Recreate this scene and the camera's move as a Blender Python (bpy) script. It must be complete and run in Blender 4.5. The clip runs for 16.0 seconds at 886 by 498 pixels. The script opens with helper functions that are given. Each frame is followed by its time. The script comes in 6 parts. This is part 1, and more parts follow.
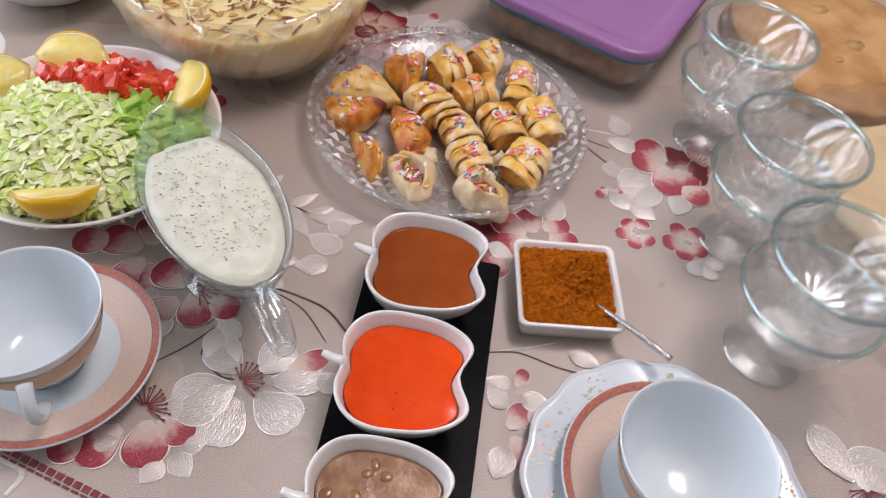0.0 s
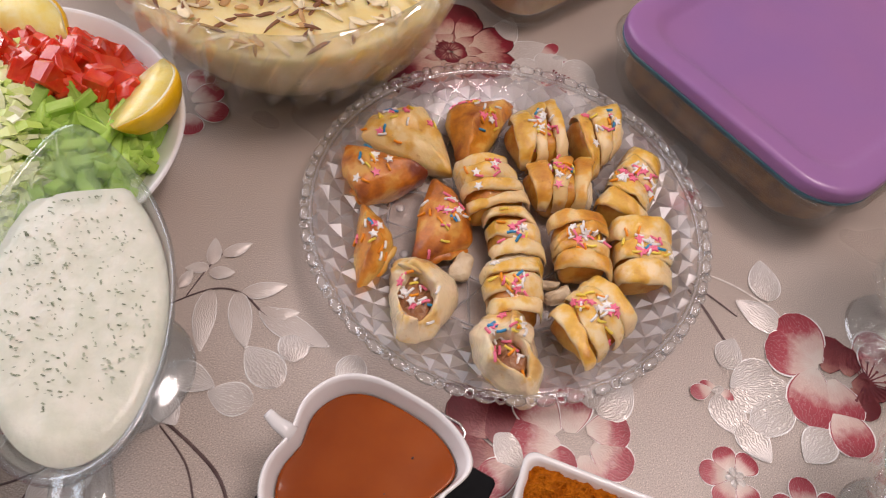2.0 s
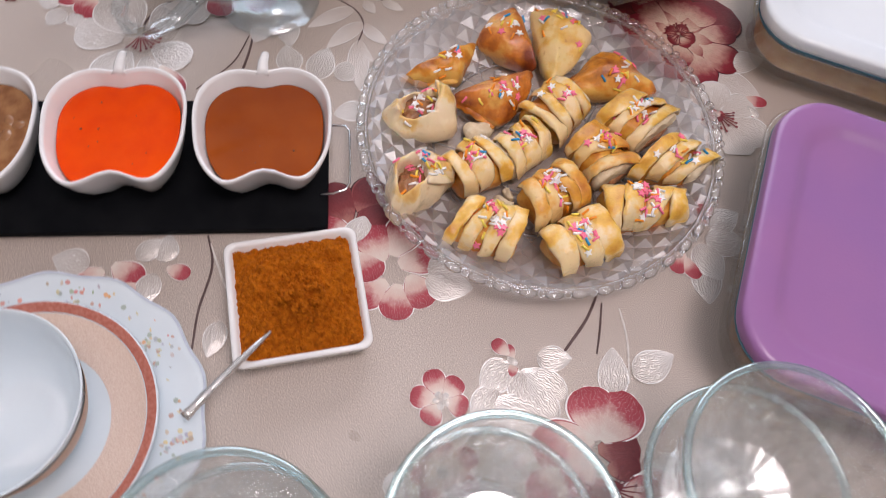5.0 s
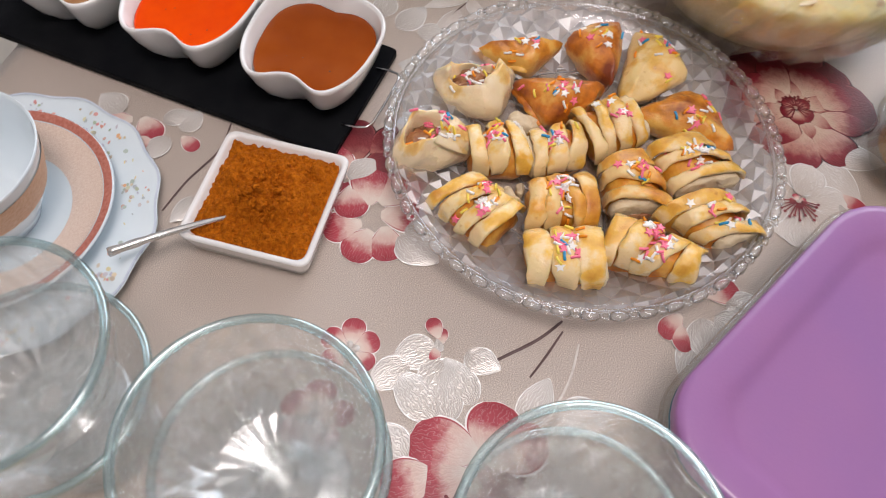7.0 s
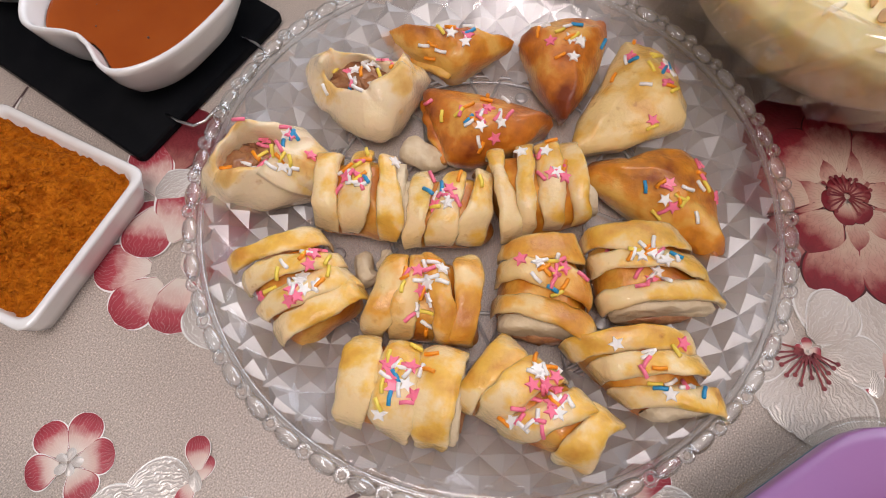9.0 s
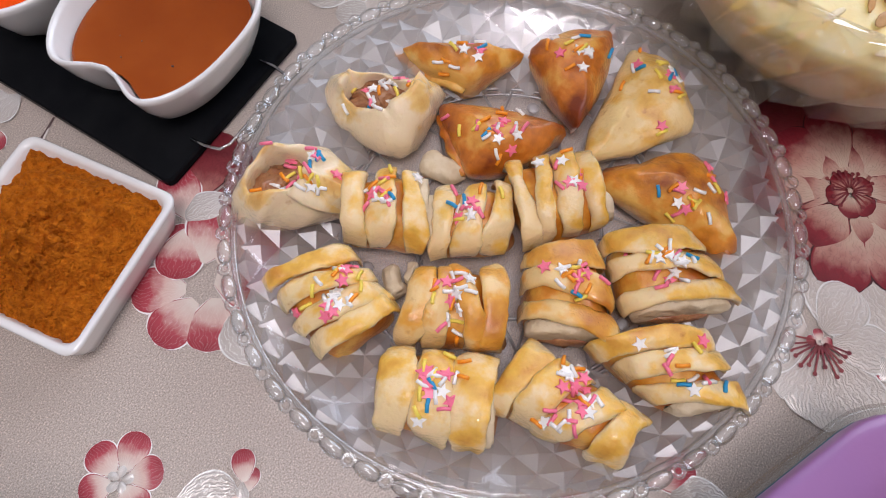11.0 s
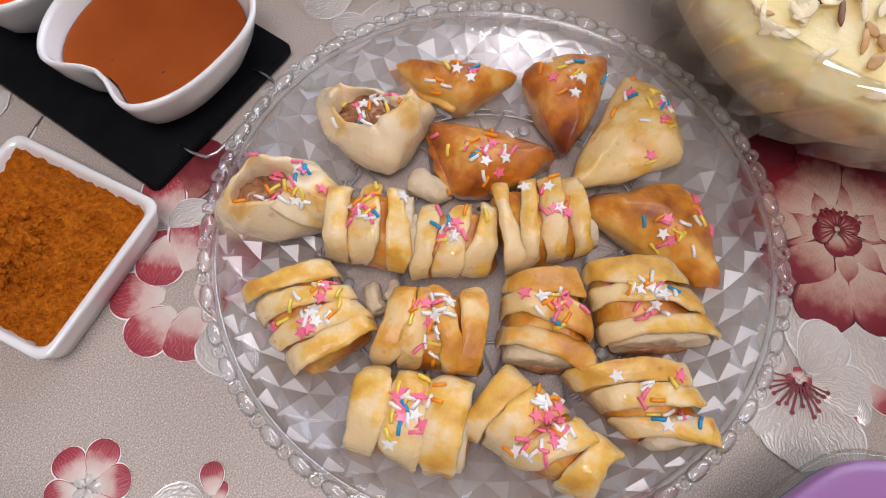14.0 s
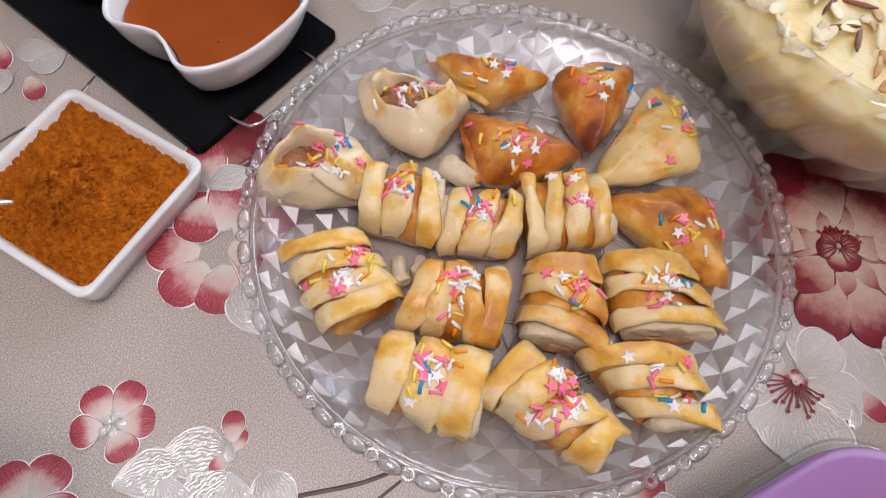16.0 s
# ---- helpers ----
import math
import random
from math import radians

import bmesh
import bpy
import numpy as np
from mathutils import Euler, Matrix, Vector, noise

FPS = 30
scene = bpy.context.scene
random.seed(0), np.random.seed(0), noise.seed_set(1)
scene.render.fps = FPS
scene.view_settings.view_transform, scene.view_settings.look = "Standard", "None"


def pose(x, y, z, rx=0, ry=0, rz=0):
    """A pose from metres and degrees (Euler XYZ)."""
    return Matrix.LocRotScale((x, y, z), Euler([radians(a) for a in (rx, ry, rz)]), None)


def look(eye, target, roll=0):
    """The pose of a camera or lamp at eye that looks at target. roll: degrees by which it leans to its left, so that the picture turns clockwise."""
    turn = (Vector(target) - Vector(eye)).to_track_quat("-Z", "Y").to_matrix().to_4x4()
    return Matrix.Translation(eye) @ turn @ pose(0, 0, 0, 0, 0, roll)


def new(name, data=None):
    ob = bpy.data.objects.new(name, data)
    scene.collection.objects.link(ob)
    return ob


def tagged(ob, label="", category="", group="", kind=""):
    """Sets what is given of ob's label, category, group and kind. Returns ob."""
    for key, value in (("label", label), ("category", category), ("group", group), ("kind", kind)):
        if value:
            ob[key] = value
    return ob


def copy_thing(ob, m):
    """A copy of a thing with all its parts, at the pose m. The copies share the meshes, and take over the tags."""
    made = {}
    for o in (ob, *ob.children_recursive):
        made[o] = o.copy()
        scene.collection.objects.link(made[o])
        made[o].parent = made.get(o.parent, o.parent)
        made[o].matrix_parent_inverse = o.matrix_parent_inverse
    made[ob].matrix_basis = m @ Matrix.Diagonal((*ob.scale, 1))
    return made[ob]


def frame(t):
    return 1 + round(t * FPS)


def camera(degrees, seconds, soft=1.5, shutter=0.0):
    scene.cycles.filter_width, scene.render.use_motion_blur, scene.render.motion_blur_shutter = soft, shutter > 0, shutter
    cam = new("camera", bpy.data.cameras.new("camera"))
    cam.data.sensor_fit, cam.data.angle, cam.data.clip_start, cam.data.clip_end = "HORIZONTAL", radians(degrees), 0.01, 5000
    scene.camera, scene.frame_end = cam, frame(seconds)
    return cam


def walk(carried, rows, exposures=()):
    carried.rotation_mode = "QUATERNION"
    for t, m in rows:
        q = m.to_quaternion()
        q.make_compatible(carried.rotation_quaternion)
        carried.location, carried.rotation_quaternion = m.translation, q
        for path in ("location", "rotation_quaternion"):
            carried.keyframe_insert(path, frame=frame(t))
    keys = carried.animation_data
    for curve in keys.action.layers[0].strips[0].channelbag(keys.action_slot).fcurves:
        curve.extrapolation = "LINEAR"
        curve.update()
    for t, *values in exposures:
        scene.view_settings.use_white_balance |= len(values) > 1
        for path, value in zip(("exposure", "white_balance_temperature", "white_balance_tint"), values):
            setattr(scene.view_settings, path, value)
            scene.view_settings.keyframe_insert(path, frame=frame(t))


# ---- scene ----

import mathutils.bvhtree
from math import sin, cos, pi, sqrt, exp, hypot, atan2, degrees

# ---------------------------------------------------------------- camera
cam = camera(63.0, 16.0, 1.0, 0.2)
ROWS = [
    (0.0, -0.0143, -0.5577, 1.2556, -3.32, -51.16, 10.22),
    (0.3, 0.0089, -0.5404, 1.2324, 2.98, -52.03, 5.03),
    (0.5, 0.0169, -0.5157, 1.2339, 4.32, -52.28, 6.48),
    (0.7, 0.0487, -0.4941, 1.2407, 11.35, -53.96, 3.99),
    (1.0, 0.0310, -0.4640, 1.2092, 16.34, -55.26, 4.87),
    (1.2, 0.0328, -0.4183, 1.2253, 21.06, -58.08, 2.87),
    (1.5, 0.0221, -0.3609, 1.1812, 16.49, -55.83, 8.18),
    (2.0, 0.0365, -0.3006, 1.1704, 14.25, -56.64, 11.38),
    (2.5, 0.0677, -0.2718, 1.1590, 20.62, -56.59, 10.72),
    (3.0, 0.0933, -0.2837, 1.1564, 24.08, -58.35, 13.44),
    (3.5, 0.1397, -0.2655, 1.1891, 27.09, -58.89, 15.41),
    (4.0, 0.2209, -0.2476, 1.2317, 42.75, -57.72, 10.95),
    (4.3, 0.2839, -0.2257, 1.2568, 48.27, -59.05, 15.22),
    (4.5, 0.2798, -0.2273, 1.2599, 50.62, -60.20, 16.20),
    (4.7, 0.2933, -0.1789, 1.2478, 63.69, -61.58, 9.15),
    (5.0, 0.3029, -0.1523, 1.2267, 73.02, -64.07, 10.55),
    (5.2, 0.3231, -0.1189, 1.2621, 76.88, -64.80, 12.49),
    (7.3, 0.3336, 0.0040, 1.1677, 111.57, -61.28, 4.11),
    (7.5, 0.3201, 0.0148, 1.1622, 115.75, -62.09, 5.51),
    (8.0, 0.2496, 0.0648, 1.1627, 121.05, -62.91, 6.05),
    (8.5, 0.1697, 0.0583, 1.1134, 119.55, -65.82, 4.11),
    (8.7, 0.1437, 0.0570, 1.0773, 119.51, -66.61, 2.58),
    (10.8, 0.1427, 0.0391, 1.0895, 117.91, -67.87, 0.19),
    (11.0, 0.1489, 0.0414, 1.0931, 117.76, -67.50, 0.30),
    (11.5, 0.1599, 0.0340, 1.0995, 119.04, -67.38, -0.53),
    (12.0, 0.1617, 0.0390, 1.0958, 117.88, -66.66, 0.36),
    (12.5, 0.1579, 0.0418, 1.0852, 117.47, -67.52, 1.25),
    (13.0, 0.1556, 0.0391, 1.0800, 117.88, -68.07, 1.97),
    (13.5, 0.1390, 0.0393, 1.0875, 117.03, -68.30, 2.75),
    (14.0, 0.1390, 0.0443, 1.0940, 117.34, -67.03, 3.45),
    (14.5, 0.1497, 0.0387, 1.0967, 118.02, -66.10, 6.01),
    (15.0, 0.1611, 0.0366, 1.0804, 113.62, -67.42, 13.71),
    (15.5, 0.1647, 0.0261, 1.0749, 112.91, -67.95, 13.96),
    (16.0, 0.1753, 0.0442, 1.0998, 115.65, -64.62, 9.85),
]
EXPOSURES = [(0.0, -0.10, 6950, 21), (2.0, -0.20, 7500, 26), (3.5, -0.10, 6600, 25), (4.5, -0.06, 6600, 20), (5.2, -0.06, 6950, 21), (7.5, 0.02, 7000, 15),
             (8.5, -0.09, 7150, 18), (10.8, -0.10, 6500, 18), (14.0, -0.09, 6650, 17), (16.0, -0.07, 6550, 17)]
walk(cam, [(t, pose(x, y, z, 90 + pitch, 0, yaw) @ pose(0, 0, 0, 0, 0, roll)) for t, x, y, z, yaw, pitch, roll in ROWS], EXPOSURES)

# ---------------------------------------------------------------- light
TOP = 0.75  # the tablecloth's upper face
world = bpy.data.worlds.new("sky")
scene.world = world
world.use_nodes = True
wn = world.node_tree.nodes
sky = wn.new("ShaderNodeTexSky")
sky.sky_type, sky.sun_disc, sky.sun_elevation, sky.sun_rotation = "NISHITA", False, radians(40), radians(120)
world.node_tree.links.new(sky.outputs[0], wn["Background"].inputs[0])
wn["Background"].inputs[1].default_value = 0.1


def lamp(name, kind, energy, color, m, size=(1, 1)):
    data = bpy.data.lights.new(name, kind)
    data.energy, data.color = energy, color
    if kind == "AREA":
        data.shape, data.size, data.size_y = "RECTANGLE", size[0], size[1]
    if kind == "POINT":
        data.shadow_soft_size = size[0]
    ob = new(name, data)
    ob.matrix_world = m
    return ob


# daylight in the opening of the window, and the room's ceiling lamp
lamp("window_daylight", "AREA", 38, (0.77, 0.88, 1.0), look((-1.86, 0.15, 1.62), (0.2, 0.15, 0.95)), (2.0, 1.4))
lamp("ceiling_lamp_light", "AREA", 10.5, (0.99, 0.965, 0.985), look((0.45, 0.1, 2.55), (0.45, 0.1, 0.0)), (0.55, 0.55))
for lx, ly in ((0.30, 0.42), (0.52, 0.36), (0.36, 0.20), (0.56, 0.14)):
    lamp("bulb_light", "POINT", 4.3, (0.99, 0.96, 0.975), pose(lx, ly, 2.30), (0.03,))

# ---------------------------------------------------------------- materials


def nodes_of(name):
    m = bpy.data.materials.new(name)
    m.use_nodes = True
    return m, m.node_tree.nodes, m.node_tree.links, m.node_tree.nodes["Principled BSDF"]


def ramp(n, stops):
    r = n.new("ShaderNodeValToRGB")
    e = r.color_ramp.elements
    while len(e) < len(stops):
        e.new(0.5)
    for i, (p, c) in enumerate(stops):
        e[i].position, e[i].color = p, (*c, 1)
    return r


def surface(name, c1, c2=None, scale=60.0, rough=0.5, bump=0.0, bump_scale=300.0, bump_dist=0.001, lo=0.35, hi=0.65, detail=4.0, metal=0.0,
            coat=0.0, coat_rough=0.1, sss=0.0, sss_radius=(0.01, 0.006, 0.004), transmission=0.0, vary=0.0, spec=0.5, rough2=None):
    """A plain surface with variation at two scales and fine relief."""
    m, n, l, b = nodes_of(name)
    c2 = c2 or tuple(v * 0.85 for v in c1)
    tc = n.new("ShaderNodeTexCoord")
    no = n.new("ShaderNodeTexNoise")
    no.inputs["Scale"].default_value, no.inputs["Detail"].default_value = scale, detail
    l.new(tc.outputs["Object"], no.inputs["Vector"])
    r = ramp(n, [(lo, c1), (hi, c2)])
    l.new(no.outputs["Fac"], r.inputs[0])
    col = r.outputs[0]
    if vary:
        info = n.new("ShaderNodeObjectInfo")
        hs = n.new("ShaderNodeHueSaturation")
        mr = n.new("ShaderNodeMapRange")
        mr.inputs["To Min"].default_value, mr.inputs["To Max"].default_value = 1 - vary, 1 + vary
        l.new(info.outputs["Random"], mr.inputs["Value"])
        l.new(mr.outputs[0], hs.inputs["Value"])
        l.new(col, hs.inputs["Color"])
        col = hs.outputs[0]
    l.new(col, b.inputs["Base Color"])
    b.inputs["Roughness"].default_value = rough
    if rough2 is not None:
        mr = n.new("ShaderNodeMapRange")
        mr.inputs["To Min"].default_value, mr.inputs["To Max"].default_value = rough, rough2
        l.new(no.outputs["Fac"], mr.inputs["Value"])
        l.new(mr.outputs[0], b.inputs["Roughness"])
    b.inputs["Metallic"].default_value = metal
    b.inputs["Specular IOR Level"].default_value = spec
    b.inputs["Coat Weight"].default_value, b.inputs["Coat Roughness"].default_value = coat, coat_rough
    b.inputs["Transmission Weight"].default_value = transmission
    if sss:
        b.inputs["Subsurface Weight"].default_value = sss
        b.inputs["Subsurface Radius"].default_value = sss_radius
        b.inputs["Subsurface Scale"].default_value = 1.0
    if bump:
        bn = n.new("ShaderNodeTexNoise")
        bn.inputs["Scale"].default_value, bn.inputs["Detail"].default_value = bump_scale, 3
        l.new(tc.outputs["Object"], bn.inputs["Vector"])
        bu = n.new("ShaderNodeBump")
        bu.inputs["Strength"].default_value, bu.inputs["Distance"].default_value = bump, bump_dist
        l.new(bn.outputs["Fac"], bu.inputs["Height"])
        l.new(bu.outputs[0], b.inputs["Normal"])
    return m


def glass(name, tint=(1, 1, 1), clear=0.5, rough=0.02, bump=0.0, bump_scale=120.0, ior=1.46, shine=0.045, rim=0.40):
    """Clear pressed glass: part of the light goes straight through, the rest is bent and mirrored."""
    m = bpy.data.materials.new(name)
    m.use_nodes = True
    n, l = m.node_tree.nodes, m.node_tree.links
    n.remove(n["Principled BSDF"])
    g, tr, mix = n.new("ShaderNodeBsdfGlass"), n.new("ShaderNodeBsdfTransparent"), n.new("ShaderNodeMixShader")
    g.inputs["Color"].default_value, g.inputs["Roughness"].default_value, g.inputs["IOR"].default_value = (*tint, 1), rough, ior
    tr.inputs["Color"].default_value = (*tint, 1)
    mix.inputs[0].default_value = 1 - clear
    sheen, gl, fr = n.new("ShaderNodeMixShader"), n.new("ShaderNodeBsdfGlossy"), n.new("ShaderNodeLayerWeight")
    gl.inputs["Roughness"].default_value = rough
    fr.inputs["Blend"].default_value = 0.25
    gain = n.new("ShaderNodeMath")
    gain.operation = "MULTIPLY_ADD"
    gain.inputs[1].default_value, gain.inputs[2].default_value = rim, shine
    steep = n.new("ShaderNodeMath")
    steep.operation = "POWER"
    steep.inputs[1].default_value = 2.2
    gl.inputs["Color"].default_value = (*tint, 1)
    l.new(fr.outputs["Facing"], steep.inputs[0])
    l.new(steep.outputs[0], gain.inputs[0])
    l.new(gain.outputs[0], sheen.inputs[0])
    l.new(tr.outputs[0], sheen.inputs[1])
    l.new(gl.outputs[0], sheen.inputs[2])
    l.new(sheen.outputs[0], mix.inputs[1])
    l.new(g.outputs[0], mix.inputs[2])
    l.new(mix.outputs[0], n["Material Output"].inputs["Surface"])
    if bump:
        tc, no, bu = n.new("ShaderNodeTexCoord"), n.new("ShaderNodeTexVoronoi"), n.new("ShaderNodeBump")
        no.inputs["Scale"].default_value = bump_scale
        bu.inputs["Strength"].default_value, bu.inputs["Distance"].default_value = bump, 0.001
        l.new(tc.outputs["Object"], no.inputs["Vector"])
        l.new(no.outputs["Distance"], bu.inputs["Height"])
        for node in (g, gl, fr):
            l.new(bu.outputs[0], node.inputs["Normal"])
    return m


def cloth_material():
    m, n, l, b = nodes_of("beige_jacquard_cloth")
    tc = n.new("ShaderNodeTexCoord")
    big, fine, weave = (n.new("ShaderNodeTexNoise") for _ in range(3))
    for node, s, d in ((big, 5, 3), (fine, 1300, 3), (weave, 1700, 2)):
        node.inputs["Scale"].default_value, node.inputs["Detail"].default_value = s, d
        l.new(tc.outputs["Object"], node.inputs["Vector"])
    r1 = ramp(n, [(0.3, (0.485, 0.405, 0.350)), (0.7, (0.565, 0.478, 0.418))])
    l.new(big.outputs["Fac"], r1.inputs[0])
    r2 = ramp(n, [(0.34, (0.57, 0.555, 0.54)), (0.48, (0.87, 0.865, 0.86)), (0.58, (1.0, 1.0, 1.0)), (0.70, (1.50, 1.50, 1.50))])
    l.new(fine.outputs["Fac"], r2.inputs[0])
    mul = n.new("ShaderNodeMix")
    mul.data_type, mul.blend_type = "RGBA", "MULTIPLY"
    mul.inputs["Factor"].default_value = 1.0
    l.new(r1.outputs[0], mul.inputs["A"])
    l.new(r2.outputs[0], mul.inputs["B"])
    l.new(mul.outputs["Result"], b.inputs["Base Color"])
    gloss = n.new("ShaderNodeMapRange")
    gloss.inputs["From Min"].default_value, gloss.inputs["From Max"].default_value = 0.3, 0.7
    gloss.inputs["To Min"].default_value, gloss.inputs["To Max"].default_value = 0.24, 0.40
    l.new(big.outputs["Fac"], gloss.inputs["Value"])
    l.new(gloss.outputs[0], b.inputs["Roughness"])
    b.inputs["Specular IOR Level"].default_value = 0.9
    b.inputs["Sheen Weight"].default_value = 0.15
    bu = n.new("ShaderNodeBump")
    bu.inputs["Strength"].default_value, bu.inputs["Distance"].default_value = 0.42, 0.0006
    l.new(weave.outputs["Fac"], bu.inputs["Height"])
    l.new(bu.outputs[0], b.inputs["Normal"])
    return m


def petal_material(name, stops, edge, rough=0.38, vein=0.16, metal=0.0, line=None, hatch=0.3):
    """A printed petal: colour from base to tip along u, a pale line at its edge, veins across v."""
    m, n, l, b = nodes_of(name)
    uv = n.new("ShaderNodeUVMap")
    uv.uv_map = "UVMap"
    sep = n.new("ShaderNodeSeparateXYZ")
    l.new(uv.outputs[0], sep.inputs[0])
    no = n.new("ShaderNodeTexNoise")
    no.inputs["Scale"].default_value, no.inputs["Detail"].default_value = 180, 3
    tc = n.new("ShaderNodeTexCoord")
    l.new(tc.outputs["Object"], no.inputs["Vector"])
    add = n.new("ShaderNodeMath")
    add.operation = "MULTIPLY_ADD"
    add.inputs[1].default_value = 0.35
    l.new(no.outputs["Fac"], add.inputs[0])
    l.new(sep.outputs["X"], add.inputs[2])
    sub = n.new("ShaderNodeMath")
    sub.operation = "SUBTRACT"
    sub.inputs[1].default_value = 0.17
    l.new(add.outputs[0], sub.inputs[0])
    r = ramp(n, stops)
    l.new(sub.outputs[0], r.inputs[0])
    # fine ribs fanning out along the petal
    wv = n.new("ShaderNodeMath")
    wv.operation = "MULTIPLY"
    wv.inputs[1].default_value = 34
    fan, fs = n.new("ShaderNodeUVMap"), n.new("ShaderNodeSeparateXYZ")
    fan.uv_map = "Fan"
    l.new(fan.outputs[0], fs.inputs[0])
    l.new(fs.outputs["X"], wv.inputs[0])
    sn, waver, wn_ = n.new("ShaderNodeMath"), n.new("ShaderNodeMath"), n.new("ShaderNodeTexNoise")
    sn.operation, waver.operation = "SINE", "MULTIPLY_ADD"
    wn_.inputs["Scale"].default_value, wn_.inputs["Detail"].default_value, waver.inputs[1].default_value = 230, 3, 22
    l.new(tc.outputs["Object"], wn_.inputs["Vector"])
    l.new(wn_.outputs["Fac"], waver.inputs[0])
    l.new(wv.outputs[0], waver.inputs[2])
    l.new(waver.outputs[0], sn.inputs[0])
    ab = n.new("ShaderNodeMath")
    ab.operation = "ABSOLUTE"
    l.new(sep.outputs["Y"], ab.inputs[0])
    er = ramp(n, [(0.85, (0, 0, 0)), (0.89, (1, 1, 1))])
    l.new(ab.outputs[0], er.inputs[0])
    lr = ramp(n, [(0.915, (0, 0, 0)), (0.94, (1, 1, 1))])
    l.new(ab.outputs[0], lr.inputs[0])
    hr = ramp(n, [(0.80, (0, 0, 0)), (0.97, (hatch, hatch, hatch))])
    l.new(sn.outputs[0], hr.inputs[0])
    mix = n.new("ShaderNodeMix")
    mix.data_type = "RGBA"
    l.new(er.outputs[0], mix.inputs["Factor"])
    vm, lm = n.new("ShaderNodeMix"), n.new("ShaderNodeMix")
    vm.data_type = lm.data_type = "RGBA"
    l.new(hr.outputs[0], vm.inputs["Factor"])
    l.new(r.outputs[0], vm.inputs["A"])
    vm.inputs["B"].default_value = (*(line or edge), 1)
    l.new(vm.outputs["Result"], mix.inputs["A"])
    mix.inputs["B"].default_value = (*edge, 1)
    l.new(lr.outputs[0], lm.inputs["Factor"])
    l.new(mix.outputs["Result"], lm.inputs["A"])
    lm.inputs["B"].default_value = (*(line or edge), 1)
    l.new(lm.outputs["Result"], b.inputs["Base Color"])
    b.inputs["Roughness"].default_value, b.inputs["Metallic"].default_value = rough, metal
    bu = n.new("ShaderNodeBump")
    bu.inputs["Strength"].default_value, bu.inputs["Distance"].default_value = vein, 0.0006
    l.new(sn.outputs[0], bu.inputs["Height"])
    l.new(bu.outputs[0], b.inputs["Normal"])
    return m


def dough_material(name, pale, golden, brown, amount, seed, tips=0.0):
    """Baked dough: pale crumb, golden glaze in patches, a few brown spots, sticky gloss; corners past tips are baked browner."""
    m, n, l, b = nodes_of(name)
    tc = n.new("ShaderNodeTexCoord")
    mp = n.new("ShaderNodeMapping")
    mp.inputs["Location"].default_value = (seed, seed * 0.7, 0)
    l.new(tc.outputs["Object"], mp.inputs["Vector"])
    a, s, g = (n.new("ShaderNodeTexNoise") for _ in range(3))
    for node, sc, d in ((a, 58, 4), (s, 170, 4), (g, 700, 3)):
        node.inputs["Scale"].default_value, node.inputs["Detail"].default_value = sc, d
        l.new(mp.outputs[0], node.inputs["Vector"])
    geo = n.new("ShaderNodeNewGeometry")
    sp = n.new("ShaderNodeSeparateXYZ")
    l.new(geo.outputs["Normal"], sp.inputs[0])
    bake = n.new("ShaderNodeMath")
    bake.operation = "MULTIPLY_ADD"
    bake.inputs[1].default_value = 0.13
    l.new(sp.outputs["Z"], bake.inputs[0])
    l.new(a.outputs["Fac"], bake.inputs[2])
    baked = bake.outputs[0]
    if tips:
        flat, far, grow, more = n.new("ShaderNodeVectorMath"), n.new("ShaderNodeVectorMath"), n.new("ShaderNodeMapRange"), n.new("ShaderNodeMath")
        flat.operation, far.operation, more.operation = "MULTIPLY", "LENGTH", "ADD"
        flat.inputs[1].default_value = (1, 1, 0)
        l.new(tc.outputs["Object"], flat.inputs[0])
        l.new(flat.outputs[0], far.inputs[0])
        grow.inputs["From Min"].default_value, grow.inputs["From Max"].default_value = tips, tips + 0.016
        grow.inputs["To Min"].default_value, grow.inputs["To Max"].default_value = 0.0, 0.27
        l.new(far.outputs["Value"], grow.inputs["Value"])
        l.new(grow.outputs[0], more.inputs[0])
        l.new(baked, more.inputs[1])
        baked = more.outputs[0]
    r = ramp(n, [(0.52 - amount, pale), (0.63 - amount, golden), (0.86 - amount, brown)])
    l.new(baked, r.inputs[0])
    r2 = ramp(n, [(0.66, (1, 1, 1)), (0.80, (0.62, 0.40, 0.24))])
    l.new(s.outputs["Fac"], r2.inputs[0])
    mul = n.new("ShaderNodeMix")
    mul.data_type, mul.blend_type = "RGBA", "MULTIPLY"
    mul.inputs["Factor"].default_value = 0.8
    l.new(r.outputs[0], mul.inputs["A"])
    l.new(r2.outputs[0], mul.inputs["B"])
    l.new(mul.outputs["Result"], b.inputs["Base Color"])
    b.inputs["Roughness"].default_value = 0.42
    b.inputs["Coat Weight"].default_value = 0.8
    b.inputs["Coat Roughness"].default_value = 0.055
    cn, cb = n.new("ShaderNodeTexNoise"), n.new("ShaderNodeBump")
    cn.inputs["Scale"].default_value, cn.inputs["Detail"].default_value = 420, 3
    l.new(mp.outputs[0], cn.inputs["Vector"])
    cb.inputs["Strength"].default_value, cb.inputs["Distance"].default_value = 0.9, 0.0014
    l.new(cn.outputs["Fac"], cb.inputs["Height"])
    l.new(cb.outputs[0], b.inputs["Coat Normal"])
    b.inputs["Subsurface Weight"].default_value = 0.15
    b.inputs["Subsurface Radius"].default_value = (0.006, 0.003, 0.001)
    b.inputs["Subsurface Scale"].default_value = 0.6
    bu = n.new("ShaderNodeBump")
